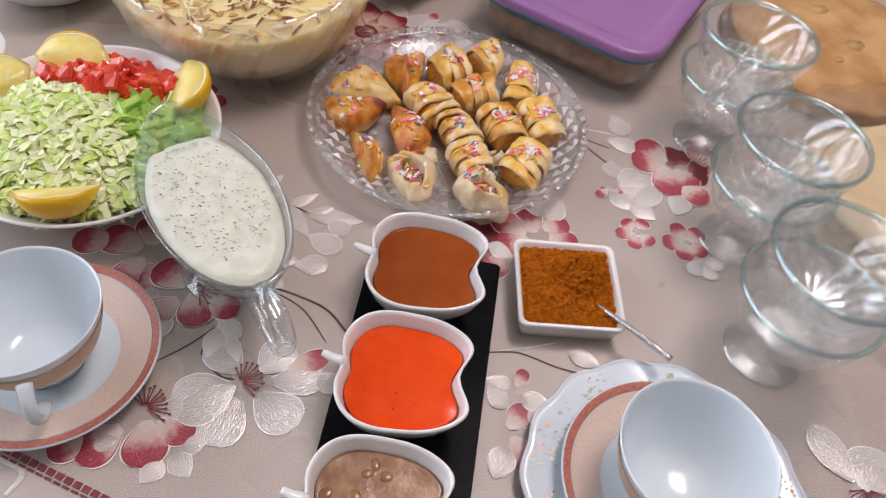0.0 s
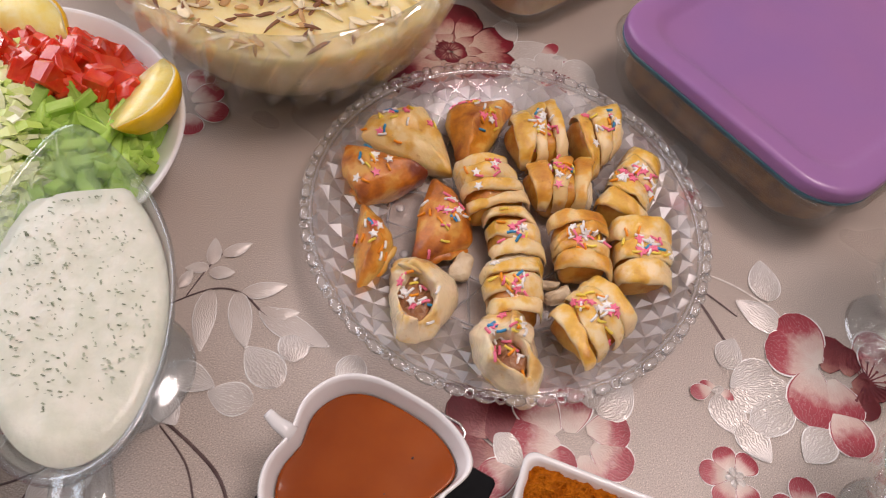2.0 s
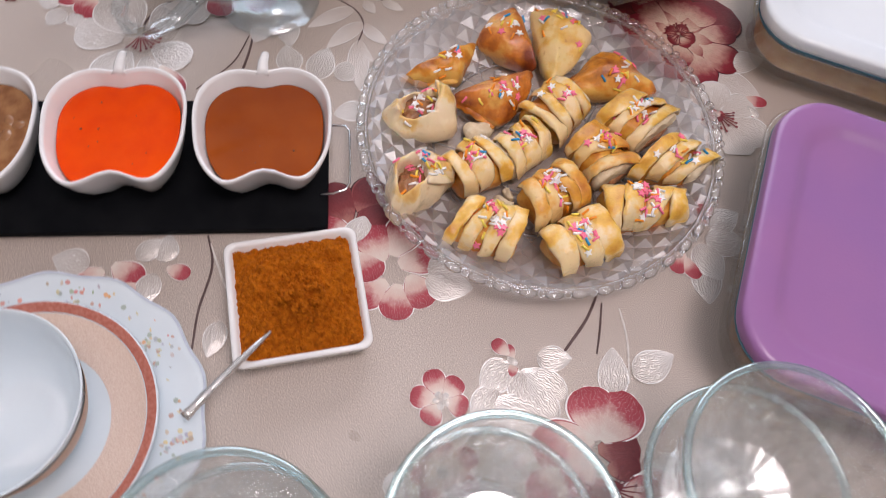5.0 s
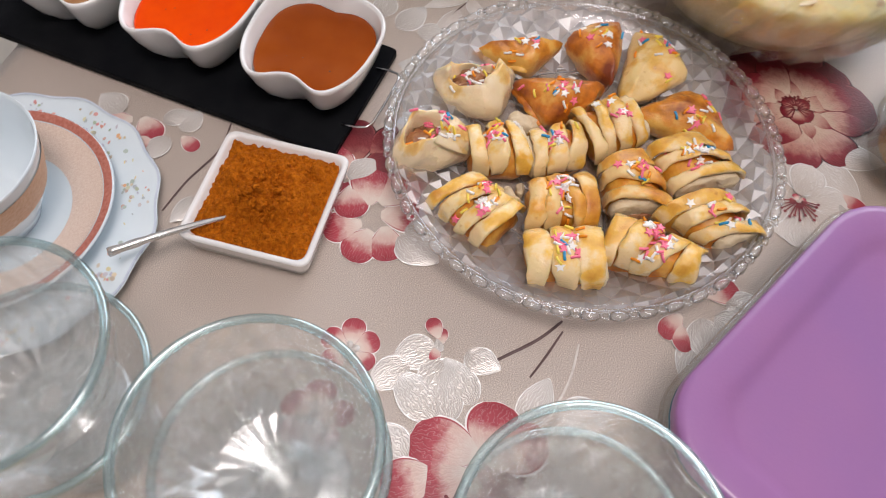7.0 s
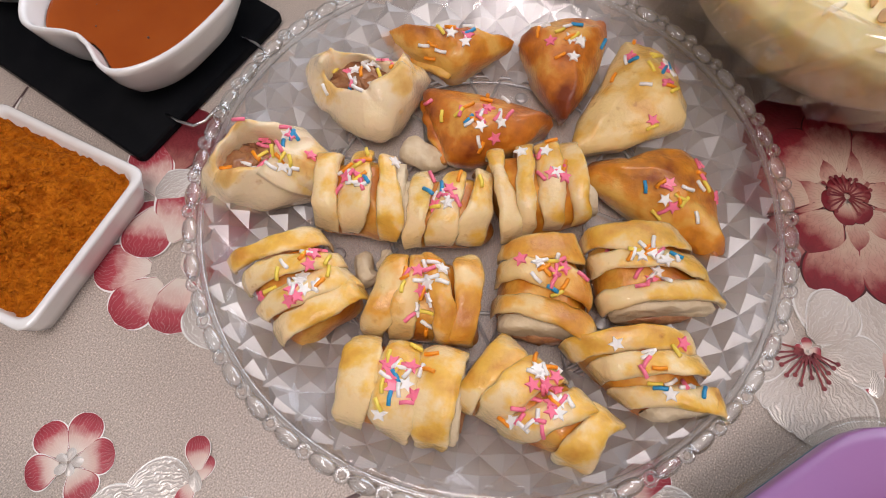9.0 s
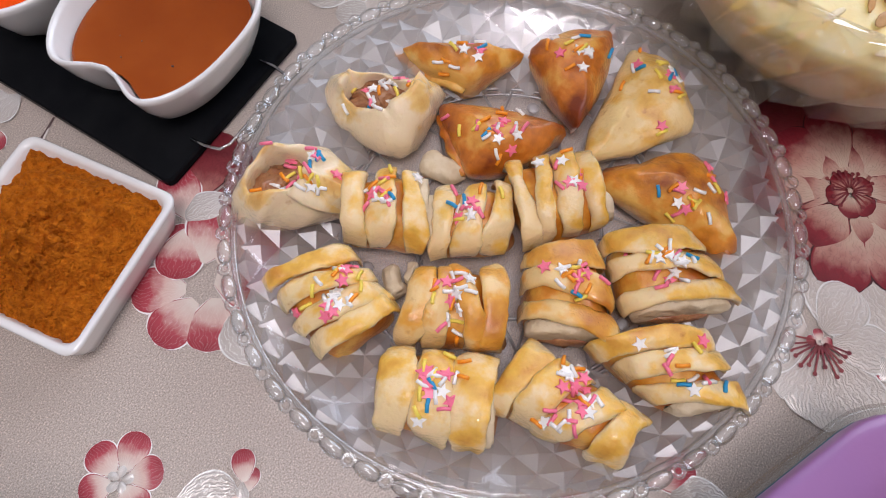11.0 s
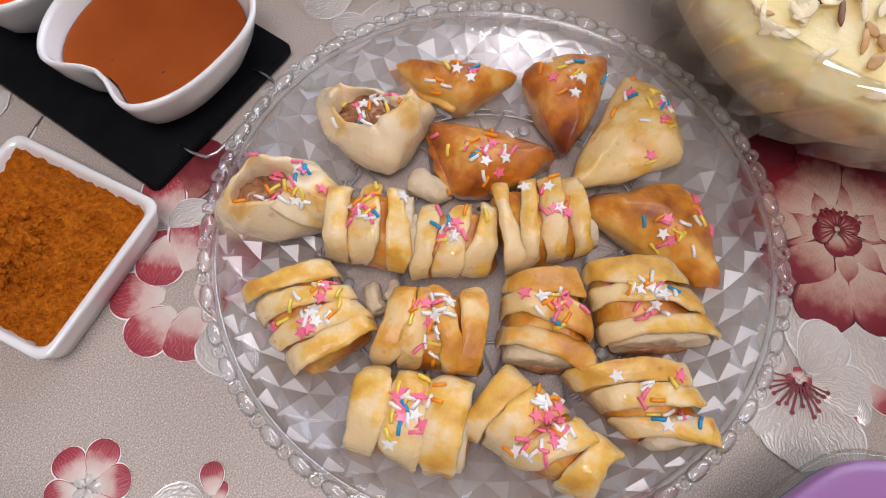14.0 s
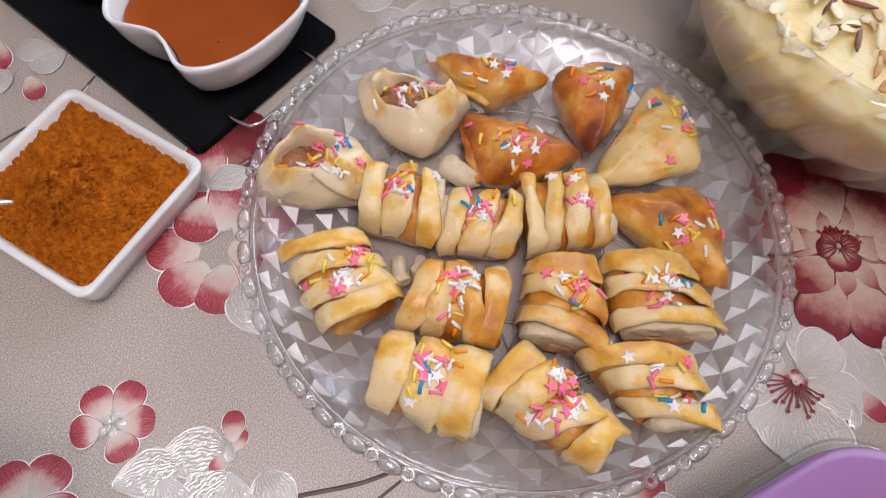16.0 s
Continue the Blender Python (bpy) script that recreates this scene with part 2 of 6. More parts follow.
    bu.inputs["Strength"].default_value, bu.inputs["Distance"].default_value = 0.55, 0.0011
    mixh = n.new("ShaderNodeMath")
    mixh.operation = "MULTIPLY_ADD"
    mixh.inputs[1].default_value = 0.3
    l.new(g.outputs["Fac"], mixh.inputs[0])
    l.new(s.outputs["Fac"], mixh.inputs[2])
    l.new(mixh.outputs[0], bu.inputs["Height"])
    l.new(bu.outputs[0], b.inputs["Normal"])
    return m


def island_material(name, colors, rough=0.5, sss=0.0, bump=0.2, bump_scale=400):
    """Loose pieces in one mesh, each of its own shade."""
    m, n, l, b = nodes_of(name)
    geo = n.new("ShaderNodeNewGeometry")
    r = ramp(n, [(i / max(1, len(colors) - 1), c) for i, c in enumerate(colors)])
    l.new(geo.outputs["Random Per Island"], r.inputs[0])
    l.new(r.outputs[0], b.inputs["Base Color"])
    b.inputs["Roughness"].default_value = rough
    if sss:
        b.inputs["Subsurface Weight"].default_value = sss
        b.inputs["Subsurface Radius"].default_value = (0.004, 0.004, 0.002)
        b.inputs["Subsurface Scale"].default_value = 1.0
    tc, no, bu = n.new("ShaderNodeTexCoord"), n.new("ShaderNodeTexNoise"), n.new("ShaderNodeBump")
    no.inputs["Scale"].default_value = bump_scale
    bu.inputs["Strength"].default_value, bu.inputs["Distance"].default_value = bump, 0.0008
    l.new(tc.outputs["Object"], no.inputs["Vector"])
    l.new(no.outputs["Fac"], bu.inputs["Height"])
    l.new(bu.outputs[0], b.inputs["Normal"])
    return m


CLOTH = cloth_material()
RED = petal_material("red_petal_print", [(0.05, (0.72, 0.63, 0.56)), (0.40, (0.66, 0.45, 0.40)), (0.64, (0.42, 0.055, 0.075)), (1.0, (0.30, 0.015, 0.032))], (0.36, 0.03, 0.05), vein=0.10, line=(0.90, 0.87, 0.85), hatch=0.14)
DEEP = petal_material("deep_red_petal_print", [(0.05, (0.42, 0.17, 0.14)), (0.35, (0.21, 0.028, 0.034)), (1.0, (0.13, 0.008, 0.015))], (0.30, 0.06, 0.06), line=(0.06, 0.010, 0.012), vein=0.10, hatch=0.25)
ROSE = petal_material("rose_petal_print", [(0.05, (0.62, 0.48, 0.38)), (0.45, (0.50, 0.26, 0.21)), (0.72, (0.24, 0.016, 0.028)), (1.0, (0.16, 0.008, 0.016))], (0.24, 0.018, 0.028), line=(0.06, 0.010, 0.012), vein=0.10, hatch=0.22)
WHITE = petal_material("silver_white_petal_print", [(0.0, (0.52, 0.46, 0.42)), (0.40, (0.60, 0.55, 0.51)), (1.0, (0.70, 0.66, 0.63))], (0.62, 0.57, 0.54), 0.27, 0.25, 0.22, (0.95, 0.94, 0.92), 0.62)
PALE = petal_material("pale_leaf_print", [(0.0, (0.54, 0.46, 0.41)), (0.5, (0.64, 0.575, 0.53)), (1.0, (0.72, 0.67, 0.63))], (0.58, 0.53, 0.49), 0.29, 0.25, 0.18, (0.86, 0.84, 0.82), 0.45)
INK = surface("dark_stem_print", (0.075, 0.04, 0.04), (0.13, 0.08, 0.075), 90, 0.5)
STAMEN = surface("dark_red_stamen_print", (0.16, 0.02, 0.035), (0.28, 0.05, 0.05), 200, 0.5)
SILVER = surface("silver_line_print", (0.78, 0.74, 0.70), (0.62, 0.57, 0.53), 200, 0.3)
PLATTER = glass("clear_pressed_glass", (0.992, 0.993, 1.0), 0.86, 0.05, 0.20, 150, shine=0.045, rim=0.5)
FACETS = glass("cut_glass_facets", (0.955, 0.96, 0.97), 0.80, 0.43, shine=0.22, rim=0.40)
BEADS = glass("clear_bead_glass", (0.975, 0.985, 0.99), 0.55, 0.03, shine=0.18, rim=0.60)
GOBLET = glass("pale_clear_glass", (0.985, 0.995, 0.995), 0.93, 0.16, shine=0.17, rim=0.55)
AQUA = glass("aqua_glass_rim", (0.84, 0.94, 0.95), 0.92, 0.15, shine=0.27, rim=0.5)
CUTGLASS = glass("cut_clear_glass", (0.985, 0.99, 0.99), 0.88, 0.05, shine=0.15, rim=0.55)
BOWLGLASS = glass("thick_clear_glass", (0.95, 0.98, 0.99), 0.92, 0.12, shine=0.14, rim=0.55)
PORCELAIN = surface("white_glazed_porcelain", (0.71, 0.785, 0.825), (0.67, 0.75, 0.795), 25, 0.14, coat=0.5, coat_rough=0.05)
WHITEDISH = surface("white_glazed_dish", (0.83, 0.82, 0.81), (0.79, 0.78, 0.77), 30, 0.16, coat=0.5, coat_rough=0.06)
COPPER = surface("peach_gold_band", (0.60, 0.36, 0.22), (0.68, 0.45, 0.30), 500, 0.35, 0.3, 700, metal=0.15)
PEACH = surface("peach_ribbed_band", (0.68, 0.52, 0.43), (0.74, 0.60, 0.51), 700, 0.35, 0.4, 900)
RUST = surface("rust_red_rim_band", (0.42, 0.12, 0.085), (0.52, 0.20, 0.15), 400, 0.35, 0.3, 700)
BLACK = surface("black_satin_slate", (0.006, 0.0065, 0.008), (0.010, 0.0105, 0.012), 40, 0.16, 0.05, 500, rough2=0.26, spec=0.02)
CHROME = surface("chromed_wire", (0.75, 0.75, 0.75), (0.65, 0.65, 0.66), 90, 0.12, metal=1.0)
SAUCE = surface("brown_sauce", (0.27, 0.050, 0.006), (0.33, 0.068, 0.009), 22, 0.05, 0.10, 60, spec=0.26)
ORANGE = surface("orange_chilli_sauce", (0.86, 0.075, 0.002), (0.80, 0.058, 0.002), 60, 0.10, spec=0.22)
GRAVY = surface("brown_bean_sauce", (0.24, 0.095, 0.035), (0.36, 0.17, 0.07), 110, 0.25, 0.3, 200, coat=0.4)
SPECK = surface("dark_pepper_speck", (0.06, 0.02, 0.012), (0.10, 0.035, 0.02), 300, 0.5)
CINNAMON = surface("ground_cinnamon", (0.64, 0.178, 0.010), (0.44, 0.105, 0.005), 300, 0.95, 0.9, 700, bump_dist=0.004, detail=10, spec=0.10, lo=0.38, hi=0.64)
STEEL = surface("pale_polished_spoon", (0.62, 0.60, 0.58), (0.74, 0.73, 0.72), 120, 0.2, metal=0.75)
YOGURT = surface("herbed_yogurt", (0.78, 0.775, 0.66), (0.66, 0.68, 0.55), 75, 0.3, 0.5, 220, sss=0.1, detail=6)
HERB = island_material("chopped_herb_flecks", [(0.10, 0.13, 0.07), (0.40, 0.44, 0.31), (0.27, 0.31, 0.20), (0.50, 0.54, 0.41)], 0.6)
LETTUCE = island_material("shredded_lettuce", [(0.44, 0.66, 0.10), (0.72, 0.84, 0.29), (0.88, 0.91, 0.52), (0.56, 0.75, 0.15), (0.90, 0.92, 0.60), (0.78, 0.87, 0.35)], 0.36, 0.3)
TOMATO = surface("diced_tomato", (0.66, 0.026, 0.008), (0.74, 0.075, 0.02), 130, 0.20, 0.3, 260, coat=0.5, sss=0.1, vary=0.12)
CUCUMBER = surface("cucumber_flesh", (0.42, 0.62, 0.14), (0.24, 0.45, 0.05), 70, 0.22, 0.3, 300, sss=0.05, vary=0.22)
PEEL = surface("lemon_peel", (0.86, 0.47, 0.006), (0.88, 0.55, 0.012), 60, 0.35, 0.5, 500, coat=0.2)
PULP = surface("lemon_flesh", (0.84, 0.66, 0.16), (0.84, 0.72, 0.30), 110, 0.25, 0.5, 260, sss=0.1)
PITH = surface("lemon_pith", (0.86, 0.80, 0.58), (0.82, 0.74, 0.46), 90, 0.5)
CUSTARD = surface("yellow_custard", (0.87, 0.67, 0.27), (0.91, 0.77, 0.42), 60, 0.35, 0.8, 130, sss=0.6, sss_radius=(0.03, 0.024, 0.014))
ALMONDS = [surface(f"{n}_almond", c, None, 200, 0.5, 0.3, 300, vary=0.15) for n, c in (("pale", (0.84, 0.70, 0.45)), ("brown", (0.24, 0.085, 0.025)), ("toasted", (0.58, 0.32, 0.12)))]
PURPLE = surface("purple_plastic_lid", (0.290, 0.140, 0.345), (0.330, 0.148, 0.338), 10, 0.30, 0.06, 500)
WHITELID = surface("white_plastic_lid", (0.78, 0.83, 0.86), (0.74, 0.79, 0.83), 14, 0.35, 0.06, 500)
SEAL = surface("blue_green_seal", (0.035, 0.12, 0.17), (0.05, 0.16, 0.21), 40, 0.4)
STEW = surface("brown_baked_filling", (0.12, 0.042, 0.012), (0.34, 0.155, 0.045), 75, 0.5, 0.7, 160, detail=6)
BAKED = surface("golden_baked_filling", (0.58, 0.30, 0.08), (0.70, 0.46, 0.18), 60, 0.5, 0.6, 160, detail=6)
CASSEROLE = surface("yellow_cheese_topping", (0.82, 0.52, 0.08), (0.62, 0.28, 0.05), 55, 0.4, 0.6, 160, detail=5)
SMOKE = surface("dark_smoked_dish", (0.03, 0.035, 0.045), (0.05, 0.055, 0.065), 20, 0.15, coat=0.5)
BREAD = surface("pale_flatbread", (0.66, 0.47, 0.25), (0.76, 0.60, 0.38), 22, 0.7, 0.5, 120, detail=5)
TOAST = surface("toasted_flatbread", (0.42, 0.20, 0.07), (0.60, 0.36, 0.15), 22, 0.7, 0.5, 120, detail=5)
BAG = glass("crumpled_clear_bag", (1.0, 1.0, 1.0), 0.86, 0.12, 0.4, 40)
WOOD = surface("brown_table_wood", (0.19, 0.10, 0.05), (0.26, 0.15, 0.08), 18, 0.45, 0.2, 120)
CEIL = surface("white_ceiling_paint", (0.80, 0.795, 0.785), (0.77, 0.765, 0.755), 3, 0.8, 0.1, 220)
PAINT = surface("pale_wall_paint", (0.52, 0.51, 0.50), (0.48, 0.47, 0.46), 3, 0.75, 0.15, 220)
FLOOR = surface("beige_stone_floor", (0.46, 0.41, 0.36), (0.54, 0.49, 0.43), 6, 0.35, 0.1, 90)
FRAME = surface("white_window_frame", (0.80, 0.80, 0.80), (0.76, 0.76, 0.76), 10, 0.35)
MEAT = surface("minced_meat_filling", (0.30, 0.11, 0.045), (0.44, 0.21, 0.09), 260, 0.4, 0.9, 420, coat=0.35, detail=6)
CRUMB = surface("white_bread_crumb", (0.77, 0.65, 0.47), (0.70, 0.56, 0.36), 160, 0.7, 0.8, 420)
PALE_DOUGH = dough_material("pale_glazed_dough", (0.88, 0.66, 0.35), (0.85, 0.49, 0.075), (0.58, 0.20, 0.012), -0.020, 0.0)
WARM_DOUGH = dough_material("warm_glazed_dough", (0.85, 0.59, 0.26), (0.79, 0.38, 0.050), (0.50, 0.145, 0.010), -0.008, 2.4)
CREAM_DOUGH = dough_material("cream_baked_dough", (0.86, 0.69, 0.45), (0.82, 0.54, 0.19), (0.62, 0.26, 0.03), -0.060, 9.3)
PALE_TRIANGLE = dough_material("pale_baked_dough", (0.86, 0.62, 0.27), (0.80, 0.46, 0.090), (0.55, 0.19, 0.015), -0.035, 4.6)
GLAZED = dough_material("amber_glazed_dough", (0.80, 0.42, 0.07), (0.66, 0.24, 0.018), (0.42, 0.11, 0.008), 0.05, 1.7)
GOLD_DOUGH = dough_material("golden_glazed_dough", (0.84, 0.48, 0.11), (0.74, 0.28, 0.020), (0.28, 0.048, 0.004), 0.030, 3.1, 0.026)
DARK_DOUGH = dough_material("deep_golden_baked_dough", (0.80, 0.40, 0.08), (0.66, 0.20, 0.015), (0.22, 0.034, 0.004), 0.040, 6.7, 0.024)
SPRINKLE = [surface(f"{n}_sugar_sprinkle", c, tuple(min(1, v * 1.12) for v in c), 400, 0.35) for n, c in
            (("white", (0.86, 0.84, 0.82)), ("pink", (0.90, 0.19, 0.30)), ("yellow", (0.86, 0.66, 0.10)), ("orange", (0.90, 0.30, 0.015)), ("blue", (0.015, 0.28, 0.55)), ("lilac", (0.74, 0.42, 0.66)))]

# ---------------------------------------------------------------- builders


def mesh_of(name, bm, material, smooth=True):
    bmesh.ops.recalc_face_normals(bm, faces=bm.faces)
    me = bpy.data.meshes.new(name)
    for f in bm.faces:
        f.smooth = smooth
    bm.to_mesh(me)
    bm.free()
    me.materials.append(material)
    return me


def part(name, bm, material, parent, label="", smooth=True, m=None):
    """Links a bmesh as one mesh object under a thing or a part."""
    ob = new(name, mesh_of(name, bm, material, smooth) if isinstance(bm, bmesh.types.BMesh) else bm)
    ob.parent = parent
    if m is not None:
        ob.matrix_basis = m
    return tagged(ob, label)


def thing(name, m, label, category, group="", kind=""):
    ob = new(name)
    ob.empty_display_size = 0.02
    ob.matrix_world = m
    return tagged(ob, label, category, group, kind)


def solid(name, bm, material, m, label, category, group="", kind="", smooth=True):
    ob = new(name, mesh_of(name, bm, material, smooth))
    ob.matrix_world = m
    return tagged(ob, label, category, group, kind)


def loft(rings, close=False, cap=(True, True), wrap=True):
    """A skin over rings of points with equal counts."""
    bm = bmesh.new()
    vs = [[bm.verts.new(p) for p in r] for r in rings]
    n = len(vs[0])
    pairs = list(zip(vs, vs[1:])) + ([(vs[-1], vs[0])] if close else [])
    for a, b in pairs:
        for i in range(n if wrap else n - 1):
            j = (i + 1) % n
            bm.faces.new((a[i], a[j], b[j], b[i]))
    if not close:
        if cap[0]:
            bm.faces.new(vs[0][::-1])
        if cap[1]:
            bm.faces.new(vs[-1])
    return bm


def lathe(profile, n=64, ripple=None, close=False, cap=(False, False)):
    """Turns a profile of (radius, height) about z; ripple(angle, ring) moves a radius and a height."""
    rings = []
    for k, (r, z) in enumerate(profile):
        ring = []
        for i in range(n):
            a = 2 * pi * i / n
            dr, dz = ripple(a, k, i) if ripple else (0, 0)
            ring.append(((r + dr) * cos(a), (r + dr) * sin(a), z + dz))
        rings.append(ring)
    return loft(rings, close, cap)


def rrect(w, h, r, n=8):
    """A rounded rectangle, counter-clockwise."""
    pts = []
    for cx, cy, a0 in ((w / 2 - r, h / 2 - r, 0), (-w / 2 + r, h / 2 - r, 90), (-w / 2 + r, -h / 2 + r, 180), (w / 2 - r, -h / 2 + r, 270)):
        for k in range(n + 1):
            a = radians(a0 + 90 * k / n)
            pts.append((cx + r * cos(a), cy + r * sin(a)))
    return pts


def tube(path, radius, n=10, flat=1.0, closed=False):
    """A round or flattened rod along a path."""
    P = [Vector(p) for p in path]
    rings = []
    side = None
    for i, p in enumerate(P):
        d = (P[min(i + 1, len(P) - 1)] - P[max(i - 1, 0)]) if not closed else (P[(i + 1) % len(P)] - P[i - 1])
        d.normalize()
        ref = side if side is not None else (Vector((0, 0, 1)) if abs(d.z) < 0.9 else Vector((1, 0, 0)))
        u = (ref - d * ref.dot(d)).normalized()
        side = u
        v = d.cross(u)
        r = radius(i / (len(P) - 1)) if callable(radius) else radius
        rings.append([p + u * (r * flat * cos(2 * pi * k / n)) + v * (r * sin(2 * pi * k / n)) for k in range(n)])
    return loft(rings, closed)


def add_box(bm, size, m):
    bmesh.ops.create_cube(bm, size=1, matrix=m @ Matrix.Diagonal((*size, 1)))


def box(size, bevel=0.0, segments=2):
    bm = bmesh.new()
    bmesh.ops.create_cube(bm, size=1, matrix=Matrix.Diagonal((*size, 1)))
    if bevel:
        bmesh.ops.bevel(bm, geom=bm.edges[:], offset=bevel, segments=segments, affect="EDGES")
    return bm


# ---------------------------------------------------------------- room and table


def wall_with_hole(name, m, w, h, thick, hole=None):
    """A wall in its own xz plane, from x 0 to w, with an opening (x0, x1, z0, z1) through it."""
    bm = bmesh.new()
    blocks = [(0, w, 0, h)] if not hole else [(0, hole[0], 0, h), (hole[1], w, 0, h), (hole[0], hole[1], 0, hole[2]), (hole[0], hole[1], hole[3], h)]
    for x0, x1, z0, z1 in blocks:
        add_box(bm, (x1 - x0, thick, z1 - z0), pose((x0 + x1) / 2, thick / 2, (z0 + z1) / 2))
    return solid(name, bm, PAINT, m, "plain pale painted room wall", "wall", kind="structure", smooth=False)


solid("floor", box((4.4, 4.4, 0.1)), FLOOR, pose(0.2, 0.2, -0.05), "beige stone floor of the room", "floor", kind="structure", smooth=False)
solid("ceiling", box((4.4, 4.4, 0.1)), CEIL, pose(0.2, 0.2, 2.65), "plain white painted ceiling", "ceiling", kind="structure", smooth=False)
wall_with_hole("wall_north", pose(-2.0, 2.3, 0), 4.4, 2.6, 0.1)
wall_with_hole("wall_south", pose(-2.0, -2.0, 0), 4.4, 2.6, 0.1)
wall_with_hole("wall_east", pose(2.4, -1.9, 0, 0, 0, 90), 4.2, 2.6, 0.1)
wall_with_hole("wall_west", pose(-1.9, -1.9, 0, 0, 0, 90), 4.2, 2.6, 0.1, (1.0, 3.1, 0.9, 2.35))
win = thing("window_1", pose(-1.95, 0.15, 0.9), "white framed window in the wall", "window", kind="structure")
for sx in (-1.03, 0, 1.03):
    part("window_frame", box((0.05, 0.05, 1.44), 0.006), FRAME, win, m=pose(0, sx, 0.725))
for sz in (0.025, 1.425):
    part("window_frame", box((0.05, 2.0, 0.05), 0.006), FRAME, win, m=pose(0.002, 0, sz))

table = thing("dining_table", pose(0, 0.2, 0), "brown wooden dining table under a cloth", "table")
part("tabletop", box((1.9, 1.26, 0.035), 0.006), WOOD, table, m=pose(0, 0, TOP - 0.0205))
for sx in (-0.85, 0.85):
    for sy in (-0.53, 0.53):
        part("leg", box((0.07, 0.07, TOP - 0.04), 0.005), WOOD, table, m=pose(sx, sy, (TOP - 0.04) / 2))


def cloth_sheet():
    """The cloth: flat over the table, with a soft fold down each side."""
    bm = bmesh.new()
    w, d, n = 0.965, 0.645, 90
    grid = []
    for j in range(n + 1):
        row = []
        for i in range(n + 1):
            x, y = (2 * i / n - 1) * (w + 0.22), (2 * j / n - 1) * (d + 0.22)
            ox, oy = max(0, abs(x) - w), max(0, abs(y) - d)
            drop = max(ox, oy)
            px = min(abs(x), w) * (1 if x > 0 else -1)
            py = min(abs(y), d) * (1 if y > 0 else -1)
            if drop > 0:
                wave = 0.014 * sin(38 * (x + y)) * min(1, drop / 0.1)
                px += (0.008 + wave) * (1 if x > 0 else -1) * (ox > 0)
                py += (0.008 + wave) * (1 if y > 0 else -1) * (oy > 0)
            row.append(bm.verts.new((px, py + 0.2, TOP - drop)))
        grid.append(row)
    for j in range(n):
        for i in range(n):
            bm.faces.new((grid[j][i], grid[j][i + 1], grid[j + 1][i + 1], grid[j + 1][i]))
    return bm


cloth = solid("tablecloth", cloth_sheet(), CLOTH, Matrix(), "beige jacquard tablecloth printed with red and silver flowers", "tablecloth")

LIFT = [0.0]


def petal(bm, x, y, angle, length, width, bend=0.0, blunt=0.8, pointed=False, nu=14, nv=8, puff=0.0006):
    """One printed petal or leaf, from its base at (x, y), a little raised."""
    uv, fan = bm.loops.layers.uv["UVMap"], bm.loops.layers.uv["Fan"]
    LIFT[0] = (LIFT[0] + 0.00007) % 0.0009
    z0 = TOP + 0.0005 + LIFT[0]
    grid = []
    for i in range(nu + 1):
        u = i / nu
        if pointed:
            half = width / 2 * max(0.0, sin(pi * min(1, u ** blunt * 0.97 + 0.02))) ** 0.8
        elif u > 0.60:
            half = width / 2 * sqrt(max(0.0, 1 - ((u - 0.60) / 0.40) ** 2))
        else:
            half = width / 2 * (0.22 + 0.78 * sin(pi / 2 * u / 0.60))
        row = []
        for j in range(nv + 1):
            v = 2 * j / nv - 1
            a = angle + bend * u
            px = u * length
            qx, qy = px * cos(a) - v * half * sin(a), px * sin(a) + v * half * cos(a)
            vert = bm.verts.new((x + qx, y + qy, z0 + puff * (1 - v * v) * sin(pi * u)))
            row.append((vert, (u, max(abs(v), (u - 0.72) / 0.28 if u > 0.72 else 0)), (v, u)))
        grid.append(row)
    for i in range(nu):
        for j in range(nv):
            q = (grid[i][j], grid[i][j + 1], grid[i + 1][j + 1], grid[i + 1][j])
            f = bm.faces.new([c[0] for c in q])
            for lp, (_, t, s) in zip(f.loops, q):
                lp[uv].uv, lp[fan].uv = t, s


def print_group(name, material, rows):
    """A printed motif: rows of petal(x, y, degrees, length, width, bend)."""
    for x, y, deg, ln, wd, bend in rows:
        bm = bmesh.new()
        bm.loops.layers.uv.new("UVMap")
        bm.loops.layers.uv.new("Fan")
        petal(bm, x, y, radians(deg), ln, wd, bend, pointed="leaf" in name)
        part(name.replace("flower", "petal").replace("rose", "petal").replace("daisy", "petal"), bm, material, cloth)


def ring_flower(x, y, start, count, length, width, gap=0.1, jitter=0.12, seed=1):
    rnd = random.Random(seed)
    return [(x + gap * length * cos(radians(start + 360 * k / count)), y + gap * length * sin(radians(start + 360 * k / count)), start + 360 * k / count + rnd.uniform(-8, 8),
             length * (1 + rnd.uniform(-jitter, jitter)), width * (1 + rnd.uniform(-jitter, jitter)), rnd.uniform(-0.15, 0.15)) for k in range(count)]


